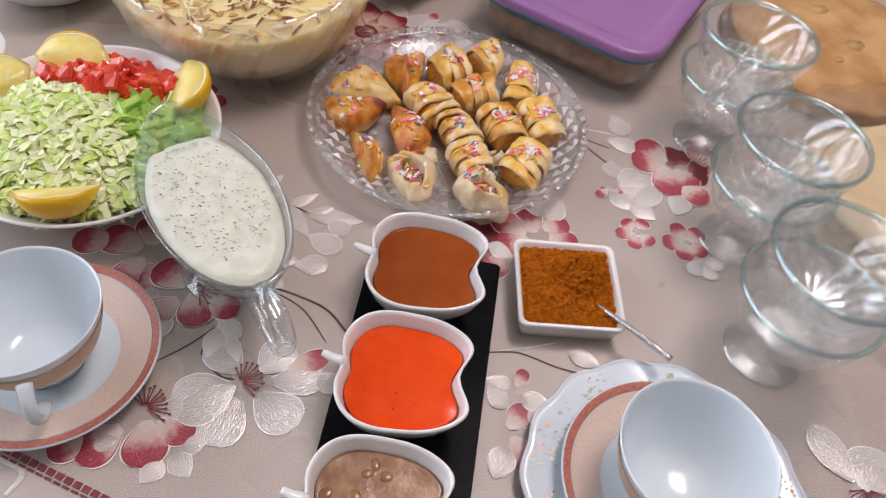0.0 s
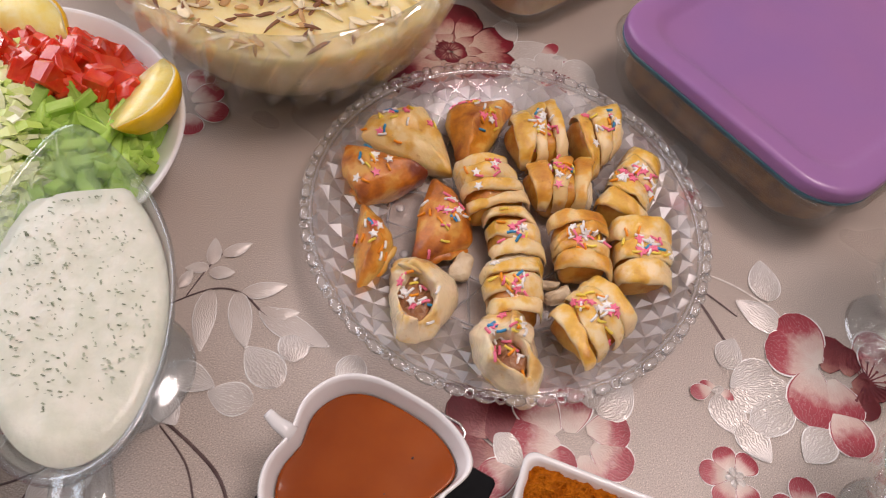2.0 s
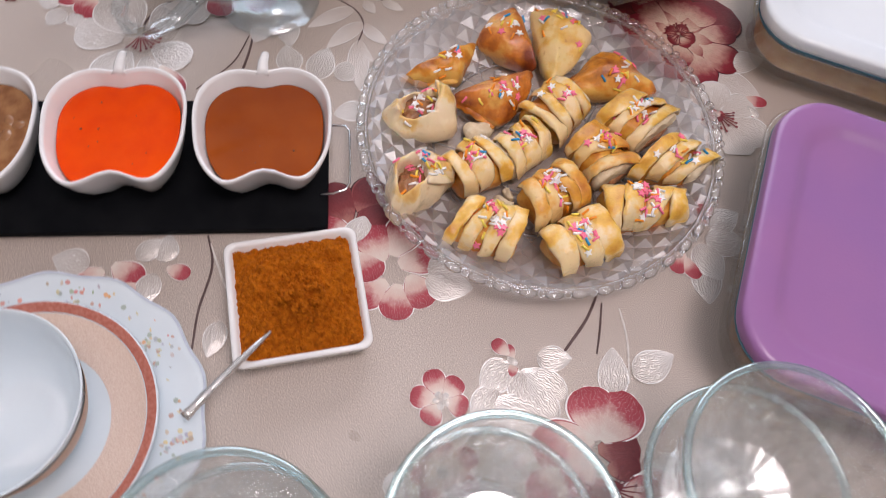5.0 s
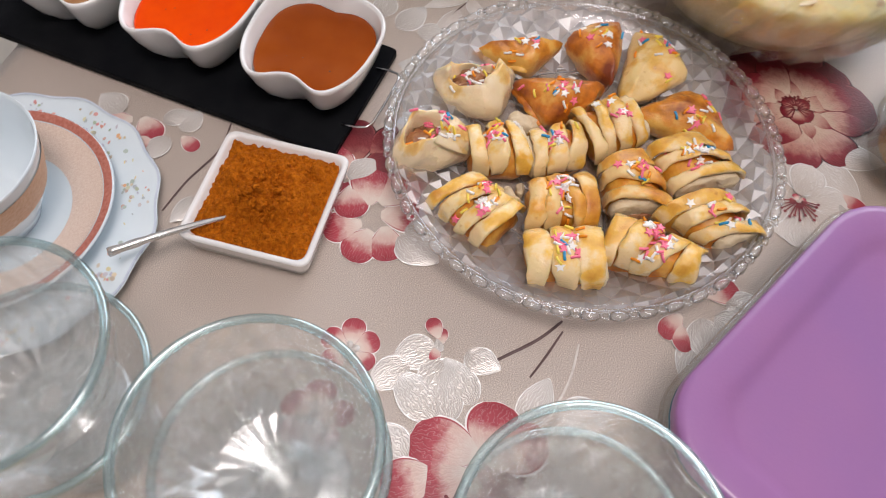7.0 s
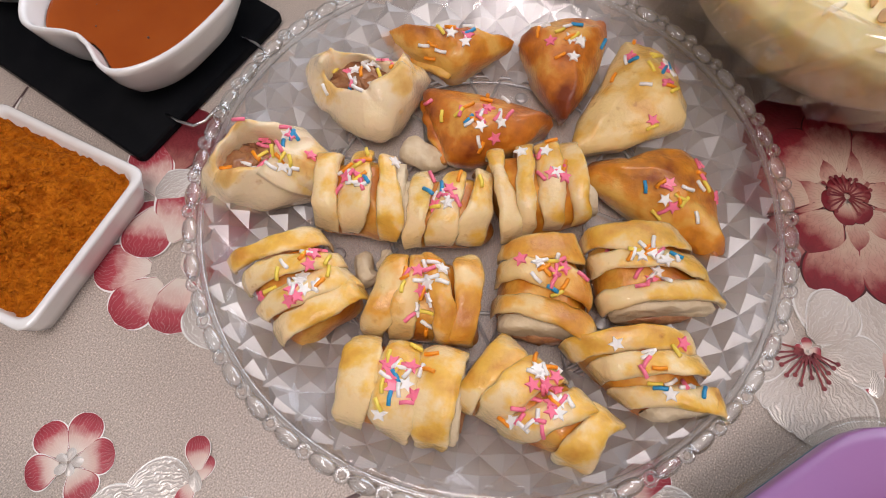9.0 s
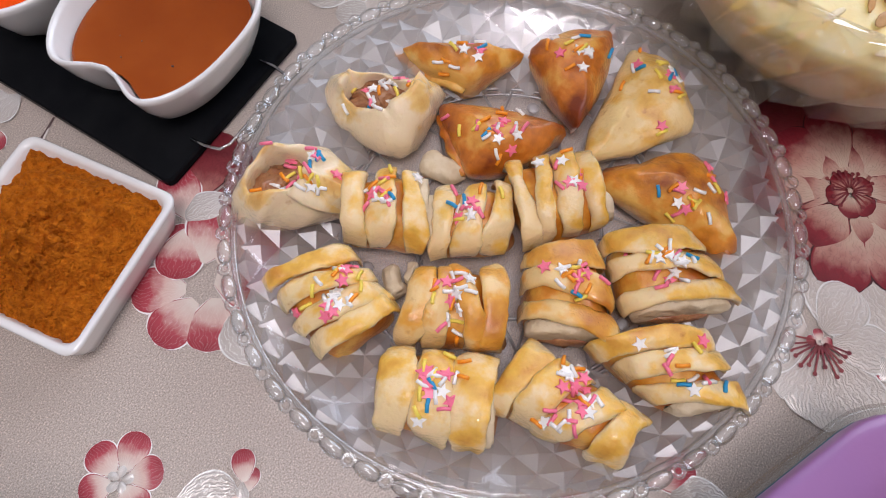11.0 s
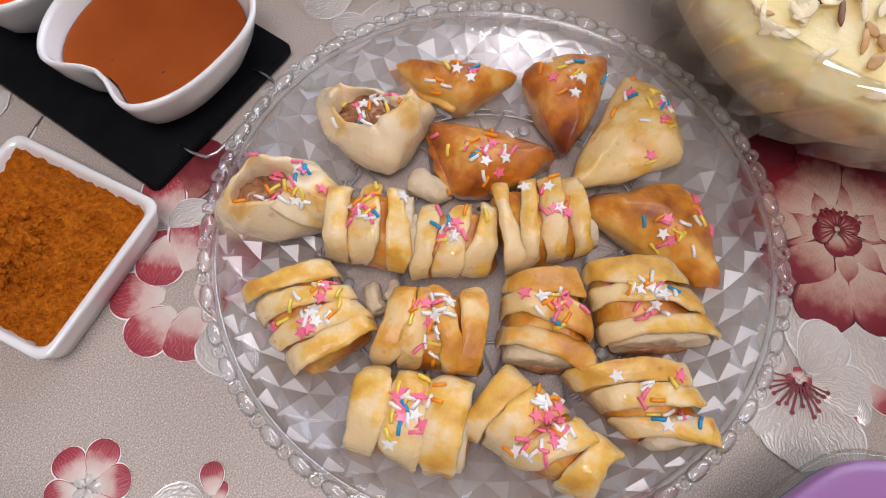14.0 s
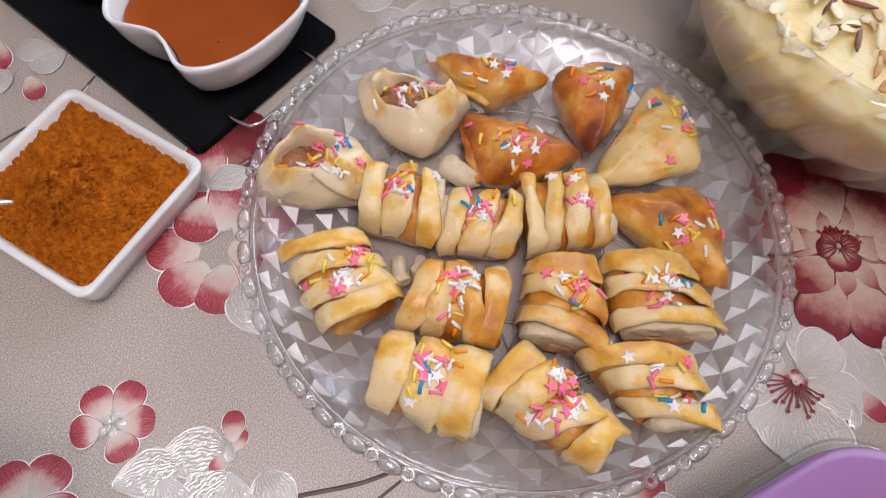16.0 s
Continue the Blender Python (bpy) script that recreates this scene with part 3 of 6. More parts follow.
def stroke(name, pts, width, material):
    """A thin printed line along a smooth path on the cloth."""
    P = [Vector((*p, 0)) for p in pts]
    out = []
    for i in range(len(P) - 1):
        p0, p1, p2, p3 = P[max(i - 1, 0)], P[i], P[i + 1], P[min(i + 2, len(P) - 1)]
        for k in range(8):
            t = k / 8
            out.append(0.5 * ((2 * p1) + (p2 - p0) * t + (2 * p0 - 5 * p1 + 4 * p2 - p3) * t * t + (3 * p1 - p0 - 3 * p2 + p3) * t ** 3))
    out.append(P[-1])
    bm = bmesh.new()
    prev = None
    z = TOP + 0.0004
    for i, p in enumerate(out):
        d = (out[min(i + 1, len(out) - 1)] - out[max(i - 1, 0)]).normalized()
        s = Vector((-d.y, d.x, 0)) * width / 2 * (0.45 + 0.55 * sin(pi * (0.15 + 0.7 * i / len(out))))
        a, b, c = bm.verts.new((p.x + s.x, p.y + s.y, z)), bm.verts.new((p.x, p.y, z + 0.0006)), bm.verts.new((p.x - s.x, p.y - s.y, z))
        if prev:
            bm.faces.new((prev[0], prev[1], b, a))
            bm.faces.new((prev[1], prev[2], c, b))
        prev = (a, b, c)
    return part(name, bm, material, cloth)


def stamens(name, x, y, deg, spread, length, count, seed, material=None):
    rnd = random.Random(seed)
    bm = bmesh.new()
    for k in range(count):
        a = radians(deg + spread * (k / (count - 1) - 0.5)) + rnd.uniform(-0.06, 0.06)
        ln = length * rnd.uniform(0.75, 1.1)
        z = TOP + 0.0022
        s = Vector((-sin(a), cos(a), 0)) * 0.0005
        p, q = Vector((x + 0.15 * ln * cos(a), y + 0.15 * ln * sin(a), z)), Vector((x + ln * cos(a), y + ln * sin(a), z))
        bm.faces.new([bm.verts.new(v) for v in (p + s, p - s, q - s, q + s)])
        bmesh.ops.create_circle(bm, cap_ends=True, segments=7, radius=0.0012, matrix=Matrix.Translation(q + Vector((0, 0, 0.0003))))
    return part(name, bm, material or STAMEN, cloth, smooth=False)


# small red flowers and their buds, beside the cinnamon
print_group("flower_print", RED, [(0.192 + 0.004 * cos(radians(d)), -0.1004 + 0.004 * sin(radians(d)), d, ln, 0.0165, 0.0) for d, ln in ((-106, 0.0175), (192, 0.0185), (132, 0.0160), (66, 0.0150), (-40, 0.0150))])
print_group("flower_print", WHITE, ring_flower(0.192, -0.1004, 56, 5, 0.006, 0.004, 0.1, 0.1, 4))
print_group("flower_print", RED, ring_flower(0.2388, -0.105, 40, 5, 0.021, 0.020, 0.12, 0.1, 5))
print_group("flower_print", WHITE, ring_flower(0.2388, -0.105, 5, 6, 0.0045, 0.0045, 0.0, 0.1, 6))
print_group("flower_print", WHITE, [(0.252, -0.128, -75, 0.020, 0.015, 0.1), (0.250, -0.127, -130, 0.020, 0.016, 0), (0.254, -0.124, -20, 0.018, 0.014, 0)])
print_group("bud_print", RED, [(0.1660, -0.0500, -141, 0.0150, 0.0115, 0.0), (0.1705, -0.0486, -10, 0.0140, 0.0105, 0.0), (0.1690, -0.0470, -165, 0.0110, 0.0080, 0.0)])
print_group("bud_print", WHITE, [(0.1665, -0.0505, 20, 0.0090, 0.0060, 0.2)])
print_group("leaf_print", WHITE, [(0.172, -0.050, -60, 0.030, 0.024, 0.2), (0.178, -0.040, -15, 0.030, 0.026, 0.1), (0.168, -0.030, 60, 0.024, 0.020, 0.3), (0.188, -0.062, -45, 0.030, 0.022, 0.1)])
# the large red flower
print_group("flower_print", RED, [(0.2300, 0.0012, 127, 0.0400, 0.0350, 0.1), (0.2300, 0.0012, 184, 0.0370, 0.0360, 0.0), (0.2280, -0.0032, -89, 0.0440, 0.0360, 0.1), (0.2396, -0.0062, -54, 0.0330, 0.0270, 0.0), (0.2456, -0.0246, -53, 0.0340, 0.0310, 0.0), (0.2733, 0.0033, 100, 0.0340, 0.0320, 0.0), (0.2560, 0.0100, 60, 0.0380, 0.0340, 0.0)])
print_group("flower_print", DEEP, [(0.2361, -0.0018, 84, 0.0292, 0.0250, 0.0), (0.2500, 0.0020, 95, 0.0228, 0.0220, 0.1), (0.2540, -0.0040, 20, 0.0260, 0.0230, 0.1), (0.2520, -0.0080, -30, 0.0240, 0.0210, 0.0)])
print_group("leaf_print", WHITE, [(0.2040, 0.0150, 160, 0.0365, 0.0220, 0.1), (0.2000, -0.0157, -136, 0.0350, 0.0210, 0.1), (0.2150, -0.0257, -153, 0.0370, 0.0210, 0.0), (0.2170, -0.0340, -126, 0.0410, 0.0270, 0.1), (0.2437, -0.0434, -114, 0.0300, 0.0240, 0.0), (0.1900, 0.0340, 110, 0.0340, 0.0240, 0.0)])
stamens("stamen_print", 0.262, 0.002, 20, 250, 0.016, 16, 8)
# the red flower between tray, cinnamon and platter
print_group("flower_print", RED, [(0.088, -0.130, 190, 0.034, 0.032, 0.1), (0.084, -0.122, 150, 0.036, 0.030, 0.0), (0.092, -0.118, 110, 0.030, 0.030, 0.0), (0.097, -0.132, 225, 0.030, 0.026, 0.0), (0.103, -0.128, -60, 0.028, 0.026, 0.0), (0.106, -0.120, -15, 0.028, 0.026, 0.1), (0.100, -0.112, 25, 0.028, 0.026, 0.0)])
print_group("flower_print", DEEP, [(0.056, -0.152, 200, 0.040, 0.034, 0.1), (0.050, -0.140, 160, 0.036, 0.034, -0.1), (0.060, -0.146, 120, 0.034, 0.030, 0.1)])
print_group("flower_print", RED, [(0.070, -0.148, 235, 0.034, 0.024, 0.0), (0.076, -0.146, 20, 0.028, 0.026, 0.0)])
print_group("leaf_print", WHITE, [(0.104, -0.100, 60, 0.034, 0.026, 0.2), (0.098, -0.098, 95, 0.034, 0.028, 0.0), (0.072, -0.150, 150, 0.026, 0.022, 0.0)])
# the rose
print_group("rose_print", DEEP, [(-0.120, 0.140, 215, 0.055, 0.055, 0.1), (-0.118, 0.135, 255, 0.050, 0.05, 0.0), (-0.110, 0.155, 165, 0.058, 0.058, 0.0), (-0.108, 0.165, 120, 0.050, 0.052, 0.0), (-0.128, 0.150, 190, 0.060, 0.05, 0.0)])
print_group("rose_print", ROSE, ring_flower(-0.105, 0.152, 12, 9, 0.038, 0.032, 0.45, 0.15, 21))
print_group("rose_print", ROSE, ring_flower(-0.105, 0.152, 30, 7, 0.027, 0.026, 0.35, 0.15, 22))
print_group("rose_print", ROSE, ring_flower(-0.105, 0.151, 10, 5, 0.013, 0.013, 0.1, 0.1, 9))
stamens("stamen_print", -0.107, 0.150, 200, 300, 0.012, 18, 10)
print_group("leaf_print", PALE, [(-0.066, 0.152, 20, 0.050, 0.034, 0.2), (-0.062, 0.166, 60, 0.050, 0.030, -0.2), (-0.058, 0.134, -50, 0.030, 0.024, 0.0), (-0.075, 0.175, 85, 0.045, 0.026, 0.1)])
# the silver daisy beside the platter
print_group("daisy_print", PALE, [(-0.0134, 0.1599, -16, 0.0300, 0.0210, 0.0), (-0.0119, 0.1615, 2, 0.0320, 0.0260, 0.1), (-0.0118, 0.1657, 18, 0.0340, 0.0230, 0.0), (-0.0148, 0.1690, 47, 0.0350, 0.0320, 0.0), (-0.0216, 0.1660, 110, 0.0300, 0.0260, 0.0), (-0.0259, 0.1600, 160, 0.0300, 0.0280, 0.1), (-0.0210, 0.1520, -100, 0.0300, 0.0260, 0.0), (-0.0160, 0.1540, -50, 0.0280, 0.0240, 0.0)])
stamens("stamen_print", -0.0195, 0.1602, 10, 170, 0.0165, 13, 11)
print_group("daisy_print", RED, ring_flower(-0.0200, 0.1602, 20, 4, 0.0060, 0.0055, 0.1, 0.1, 33))
print_group("bud_print", RED, [(-0.038, 0.186, 55, 0.024, 0.013, 0.2), (-0.036, 0.182, 35, 0.024, 0.011, -0.1)])
print_group("bud_print", WHITE, [(-0.034, 0.184, 30, 0.022, 0.009, 0.0)])
# red sprig under the platter's far rim
print_group("bud_print", RED, [(0.098, 0.095, -30, 0.022, 0.016, 0.1), (0.104, 0.092, 30, 0.022, 0.014, 0.0), (0.078, 0.108, 120, 0.024, 0.020, 0.0)])
print_group("leaf_print", WHITE, [(0.096, 0.108, 20, 0.032, 0.026, 0.0), (0.092, 0.116, 75, 0.032, 0.026, 0.0), (0.082, 0.122, 110, 0.028, 0.022, 0.0), (0.110, 0.110, -10, 0.034, 0.024, 0.0)])
# silver leaves between platter and sauceboat
print_group("leaf_print", PALE, [(-0.1528, -0.1312, -71, 0.0440, 0.0145, 0.1), (-0.1361, -0.1246, -58, 0.0410, 0.0150, 0.1), (-0.1176, -0.1293, -10, 0.0520, 0.0180, 0.1), (-0.1338, -0.1247, 33, 0.0288, 0.0120, 0.1), (-0.1097, -0.1316, 30, 0.0191, 0.0100, 0.1)])
print_group("leaf_print", PALE, [(-0.1624, -0.1187, -159, 0.0150, 0.0085, 0.1), (-0.1625, -0.1157, 110, 0.0211, 0.0095, 0.1), (-0.1602, -0.1058, 48, 0.0206, 0.0095, 0.1), (-0.1606, -0.1211, 20, 0.0165, 0.0095, 0.1), (-0.1705, -0.1393, 88, 0.0150, 0.0080, 0.1)])
print_group("leaf_print", WHITE, [(-0.1459, -0.1877, -4, 0.0323, 0.0200, 0.1), (-0.1399, -0.2047, -35, 0.0226, 0.0170, 0.1), (-0.0465, -0.1305, -90, 0.0251, 0.0200, 0.1)])
stroke("stem_print", [(-0.1709, -0.1537), (-0.1528, -0.1312), (-0.1338, -0.1247), (-0.1116, -0.1318), (-0.0747, -0.1372)], 0.0014, INK)
stroke("stem_print", [(-0.1636, -0.1424), (-0.1632, -0.1177), (-0.1586, -0.0959)], 0.0011, INK)
print_group("leaf_print", WHITE, [(-0.080, -0.170, 150, 0.034, 0.024, 0.1), (-0.088, -0.186, 190, 0.028, 0.022, 0.0), (-0.080, -0.152, 120, 0.026, 0.020, 0.0)])
stroke("stem_print", [(-0.135, -0.215), (-0.105, -0.222), (-0.080, -0.232), (-0.060, -0.252)], 0.0022, INK)
stroke("stem_print", [(-0.128, -0.220), (-0.100, -0.234), (-0.076, -0.262)], 0.0013, INK)
stroke("stem_print", [(0.055, -0.252), (0.080, -0.249), (0.112, -0.258), (0.140, -0.262)], 0.0018, INK)
stroke("stem_print", [(0.062, -0.250), (0.090, -0.242), (0.112, -0.234)], 0.0016, SILVER)
stroke("stem_print", [(0.180, -0.022), (0.165, -0.008), (0.146, 0.010), (0.128, 0.022)], 0.0022, INK)
stroke("stem_print", [(0.172, 0.012), (0.155, 0.018), (0.135, 0.024)], 0.0016, INK)
stroke("stem_print", [(0.195, 0.030), (0.165, 0.036), (0.140, 0.036)], 0.0016, SILVER)
stroke("stem_print", [(-0.060, 0.165), (-0.040, 0.172), (-0.036, 0.185)], 0.0016, PALE)
# the silver flower, red bud and dark flower near the cup
print_group("flower_print", WHITE, [(-0.118, -0.315, -35, 0.040, 0.036, 0.1), (-0.130, -0.320, -110, 0.040, 0.036, 0.0), (-0.140, -0.310, -165, 0.042, 0.030, 0.1), (-0.136, -0.298, 140, 0.036, 0.030, 0.0), (-0.120, -0.296, 60, 0.034, 0.030, 0.0), (-0.110, -0.302, 10, 0.040, 0.026, 0.0)])
stamens("stamen_print", -0.132, -0.306, 40, 160, 0.016, 12, 12)
print_group("bud_print", RED, [(-0.100, -0.290, 25, 0.034, 0.020, 0.1)])
print_group("leaf_print", WHITE, [(-0.078, -0.296, -10, 0.028, 0.018, 0.0), (-0.172, -0.338, 20, 0.046, 0.030, 0.3), (-0.164, -0.368, -40, 0.020, 0.018, 0.0), (-0.170, -0.372, -120, 0.020, 0.018, 0.0), (-0.160, -0.362, 30, 0.018, 0.016, 0.0)])
print_group("flower_print", RED, [(-0.190, -0.345, -75, 0.036, 0.034, 0.0), (-0.182, -0.342, -25, 0.030, 0.028, 0.1), (-0.206, -0.352, -130, 0.036, 0.036, 0.0), (-0.222, -0.364, -160, 0.030, 0.028, 0.0)])
print_group("flower_print", WHITE, [(-0.205, -0.360, -150, 0.022, 0.020, 0.0), (-0.186, -0.336, 10, 0.026, 0.020, 0.0)])
stamens("stamen_print", -0.194, -0.336, 60, 170, 0.018, 12, 13)
stroke("stem_print", [(-0.160, -0.262), (-0.168, -0.285), (-0.150, -0.302), (-0.138, -0.304)], 0.002, INK)
stroke("stem_print", [(-0.200, -0.298), (-0.180, -0.280), (-0.165, -0.262)], 0.0014, INK)
# red flowers under the sauceboat and the salad plate
print_group("flower_print", RED, [(-0.196, -0.226, 150, 0.036, 0.034, 0.0), (-0.190, -0.232, -70, 0.034, 0.030, 0.0), (-0.178, -0.236, -20, 0.030, 0.026, 0.0), (-0.200, -0.240, -130, 0.036, 0.030, 0.0), (-0.180, -0.222, 40, 0.032, 0.028, 0.0), (-0.216, -0.216, 200, 0.034, 0.030, 0.0)])
print_group("flower_print", RED, [(-0.245, -0.196, 160, 0.040, 0.034, 0.0), (-0.238, -0.190, 100, 0.034, 0.034, 0.0), (-0.240, -0.204, -110, 0.034, 0.030, 0.0), (-0.270, -0.190, 190, 0.034, 0.030, 0.0)])
print_group("flower_print", WHITE, [(-0.222, -0.232, -100, 0.030, 0.022, 0.1), (-0.160, -0.250, -60, 0.026, 0.020, 0.0), (-0.205, -0.250, -95, 0.028, 0.020, 0.0)])
stamens("stamen_print", -0.186, -0.228, 30, 200, 0.016, 12, 14)
print_group("leaf_print", PALE, [(-0.160, -0.262, -95, 0.028, 0.018, 0.0), (-0.152, -0.268, -60, 0.026, 0.014, 0.0)])
print_group("flower_print", RED, [(-0.256, 0.000, 60, 0.026, 0.022, 0.0), (-0.250, -0.004, 10, 0.026, 0.022, 0.0), (-0.252, -0.012, -45, 0.022, 0.020, 0.0), (-0.262, 0.008, 95, 0.026, 0.022, 0.0)])
# buds beside the flowered plate
print_group("bud_print", RED, [(0.078, -0.280, 65, 0.018, 0.013, 0.0), (0.072, -0.316, 50, 0.026, 0.022, 0.0), (0.076, -0.322, -60, 0.030, 0.024, 0.0), (0.084, -0.306, 10, 0.022, 0.018, 0.0), (0.092, -0.296, -10, 0.018, 0.014, 0.0)])
print_group("leaf_print", WHITE, [(0.074, -0.282, 170, 0.022, 0.018, 0.0), (0.082, -0.288, -20, 0.026, 0.018, 0.0), (0.072, -0.332, -110, 0.026, 0.022, 0.0), (0.070, -0.300, 130, 0.022, 0.016, 0.0), (0.122, -0.243, -20, 0.026, 0.016, 0.0)])
# silver leaves towards the table's edge
print_group("leaf_print", WHITE, [(0.318, -0.280, -70, 0.050, 0.030, 0.1), (0.336, -0.330, -30, 0.044, 0.034, 0.0), (0.340, -0.318, 30, 0.040, 0.032, 0.0), (0.366, -0.300, -120, 0.04, 0.03, 0.0)])
stamens("stamen_print", 0.348, -0.330, -90, 160, 0.018, 12, 15)
# border of small red blocks along the edge of the cloth
bm = bmesh.new()
for k in range(24):
    for q, s in ((0, 0.0045), (1, 0.0016)):
        cx, cy = -0.335 + 0.0068 * k, -0.3590 - 0.00218 * k - 0.0048 * q
        add_box(bm, (0.0052, s, 0.0008), pose(cx, cy, TOP + 0.0007, 0, 0, -17.8))
part("border_print", bm, STAMEN, cloth, smooth=False)
stroke("stem_print", [(-0.30, -0.374), (-0.278, -0.384), (-0.258, -0.392), (-0.262, -0.408)], 0.004, SILVER)

# ---------------------------------------------------------------- platter


def glass_platter():
    """A pressed glass platter: cut diamonds on its wall, a star below, a beaded rim."""
    plate = thing("glass_platter", pose(0, 0, TOP + 0.0012), "round clear pressed glass platter with a beaded rim", "platter")
    n, rim_count = 48, 48
    under = [(0.001, 0.0), (0.040, 0.0), (0.076, 0.0), (0.088, 0.0015), (0.098, 0.004), (0.108, 0.0085), (0.118, 0.0135), (0.127, 0.0185), (0.1335, 0.0235)]
    upper = [(0.1335, 0.0272), (0.126, 0.0228), (0.117, 0.0178), (0.107, 0.0126), (0.097, 0.0082), (0.086, 0.0056), (0.050, 0.0048), (0.001, 0.0048)]
    part("dish", lathe(under + upper, 96, cap=(True, True)), PLATTER, plate)
    # rows of cut pyramids round the wall
    bm = bmesh.new()

    def wall(r):
        return 0.0040 + 0.0205 * max(0.0, (r - 0.084) / 0.050) ** 1.15

    rnd = random.Random(12)
    for row in range(6):
        cnt, r0, r1 = 40, 0.0800 + 0.0084 * row, 0.0800 + 0.0084 * (row + 2)
        if r1 > 0.1335:
            r1 = 0.1335
        for k in range(cnt):
            a, h = 2 * pi * (k + 0.5 * (row % 2)) / cnt, pi / cnt
            rm = (r0 + r1) / 2
            pts = [(r0, a), (rm, a + h), (r1, a), (rm, a - h)]
            ring = [bm.verts.new((r * cos(b), r * sin(b), wall(r) + 0.0010)) for r, b in pts]
            ra, aa = rm + rnd.uniform(-0.0012, 0.0012), a + rnd.uniform(-0.2, 0.2) * h
            tip = bm.verts.new((ra * cos(aa), ra * sin(aa), wall(rm) + rnd.uniform(0.0032, 0.0056)))
            for q in range(4):
                bm.faces.new((ring[q], ring[(q + 1) % 4], tip))
    part("cut_pattern", bm, FACETS, plate, "pressed diamond facets", smooth=False)["kind"] = "stuff"
    # the rim: long oval beads with a small open ring between each two
    part("rim_ring", lathe([(0.1335 + 0.0018 * cos(2 * pi * k / 8), 0.0262 + 0.0018 * sin(2 * pi * k / 8)) for k in range(8)], 96, close=True), BEADS, plate)
    bm = bmesh.new()
    bmesh.ops.create_uvsphere(bm, u_segments=14, v_segments=10, radius=1, matrix=Matrix.Diagonal((0.0036, 0.0068, 0.0034, 1)))
    long_bead = mesh_of("bead", bm, BEADS)
    small_bead = mesh_of("round_bead", lathe([(0.0025 + 0.0011 * cos(2 * pi * k / 6), 0.0015 * sin(2 * pi * k / 6)) for k in range(6)], 14, close=True), BEADS)
    for k in range(rim_count):
        a = 2 * pi * k / rim_count
        part("bead", long_bead, None, plate, m=pose(0.1372 * cos(a), 0.1372 * sin(a), 0.0278, 0, 0, degrees(a)))
        a += pi / rim_count
        part("round_bead", small_bead, None, plate, m=pose(0.1374 * cos(a), 0.1374 * sin(a), 0.0296, 0, 8, degrees(a)))
    # raised lines of the star and the rings pressed into the bottom
    bm = bmesh.new()
    for k in range(12):
        a = 2 * pi * k / 12
        for turn in (-24, 24):
            add_box(bm, (0.040, 0.0013, 0.0012), pose(0.064 * cos(a), 0.064 * sin(a), 0.0054, 45, 0, degrees(a) + turn))
        bmesh.ops.create_uvsphere(bm, u_segments=10, v_segments=6, radius=0.0036, matrix=pose(0.074 * cos(a + pi / 12), 0.074 * sin(a + pi / 12), 0.0050) @ Matrix.Diagonal((1, 1, 0.4, 1)))
    part("pressed_star", bm, FACETS, plate, smooth=False)["kind"] = "stuff"
    for r in (0.0815, 0.0850, 0.0480):
        part("pressed_ring", lathe([(r - 0.0011, 0.0046), (r, 0.0058), (r + 0.0011, 0.0046)], 96, close=True), FACETS, plate)
    return plate


glass_platter()
INSIDE = TOP + 0.0064

# ---------------------------------------------------------------- pastries
def star_mesh():
    bm = bmesh.new()
    out = [(0.0037 if k % 2 == 0 else 0.00175) for k in range(10)]
    lo = [bm.verts.new((r * cos(pi * k / 5), r * sin(pi * k / 5), 0)) for k, r in enumerate(out)]
    hi = [bm.verts.new((0.9 * r * cos(pi * k / 5), 0.9 * r * sin(pi * k / 5), 0.0011)) for k, r in enumerate(out)]
    bm.faces.new(lo[::-1])
    bm.faces.new(hi)
    for k in range(10):
        bm.faces.new((lo[k], lo[(k + 1) % 10], hi[(k + 1) % 10], hi[k]))
    return bm


def rod_mesh():
    path = [(-0.0031, 0, 0.0007), (-0.0030, 0, 0.0007), (0, 0.0003, 0.0008), (0.0030, 0, 0.0007), (0.0031, 0, 0.0007)]
    return tube(path, lambda t: 0.00095 if 0.1 < t < 0.9 else 0.0006, 6)


SPRINKLES = [(mesh_of("star_sprinkle", star_mesh(), SPRINKLE[k], False), mesh_of("sprinkle", rod_mesh(), SPRINKLE[k])) for k in range(6)]


def scatter(owner, objects, cx, cy, rx, ry, count, seed, stars=0.35):
    """Sprinkles stuck to the top of a pastry, where a fall from above meets it."""
    rnd = random.Random(seed)
    trees = []
    for ob in objects:
        bm = bmesh.new()
        bm.from_mesh(ob.data)
        bm.transform(ob.matrix_basis)
        trees.append(mathutils.bvhtree.BVHTree.FromBMesh(bm))
        bm.free()
    for _ in range(int(count * 1.3)):
        x, y = cx + rnd.gauss(0, 0.52) * rx, cy + rnd.gauss(0, 0.52) * ry
        best = None
        for t in trees:
            hit = t.ray_cast(Vector((x, y, 0.2)), Vector((0, 0, -1)))
            if hit[0] is not None and (best is None or hit[0].z > best[0].z):
                best = hit
        if best is None or best[1].z < 0.15:
            continue
        star = rnd.random() < stars
        k = rnd.choice((0, 0, 1, 1, 1)) if star else rnd.choice((0, 0, 0, 1, 1, 2, 2, 3, 3, 4))
        turn = best[1].to_track_quat("Z", "Y").to_matrix().to_4x4()
        m = Matrix.Translation(best[0] + best[1] * 0.0001) @ turn @ pose(0, 0, 0, rnd.uniform(-8, 8), rnd.uniform(-8, 8), rnd.uniform(0, 360))
        part("star_sprinkle" if star else "sprinkle", SPRINKLES[k][0 if star else 1], None, owner, m=m)


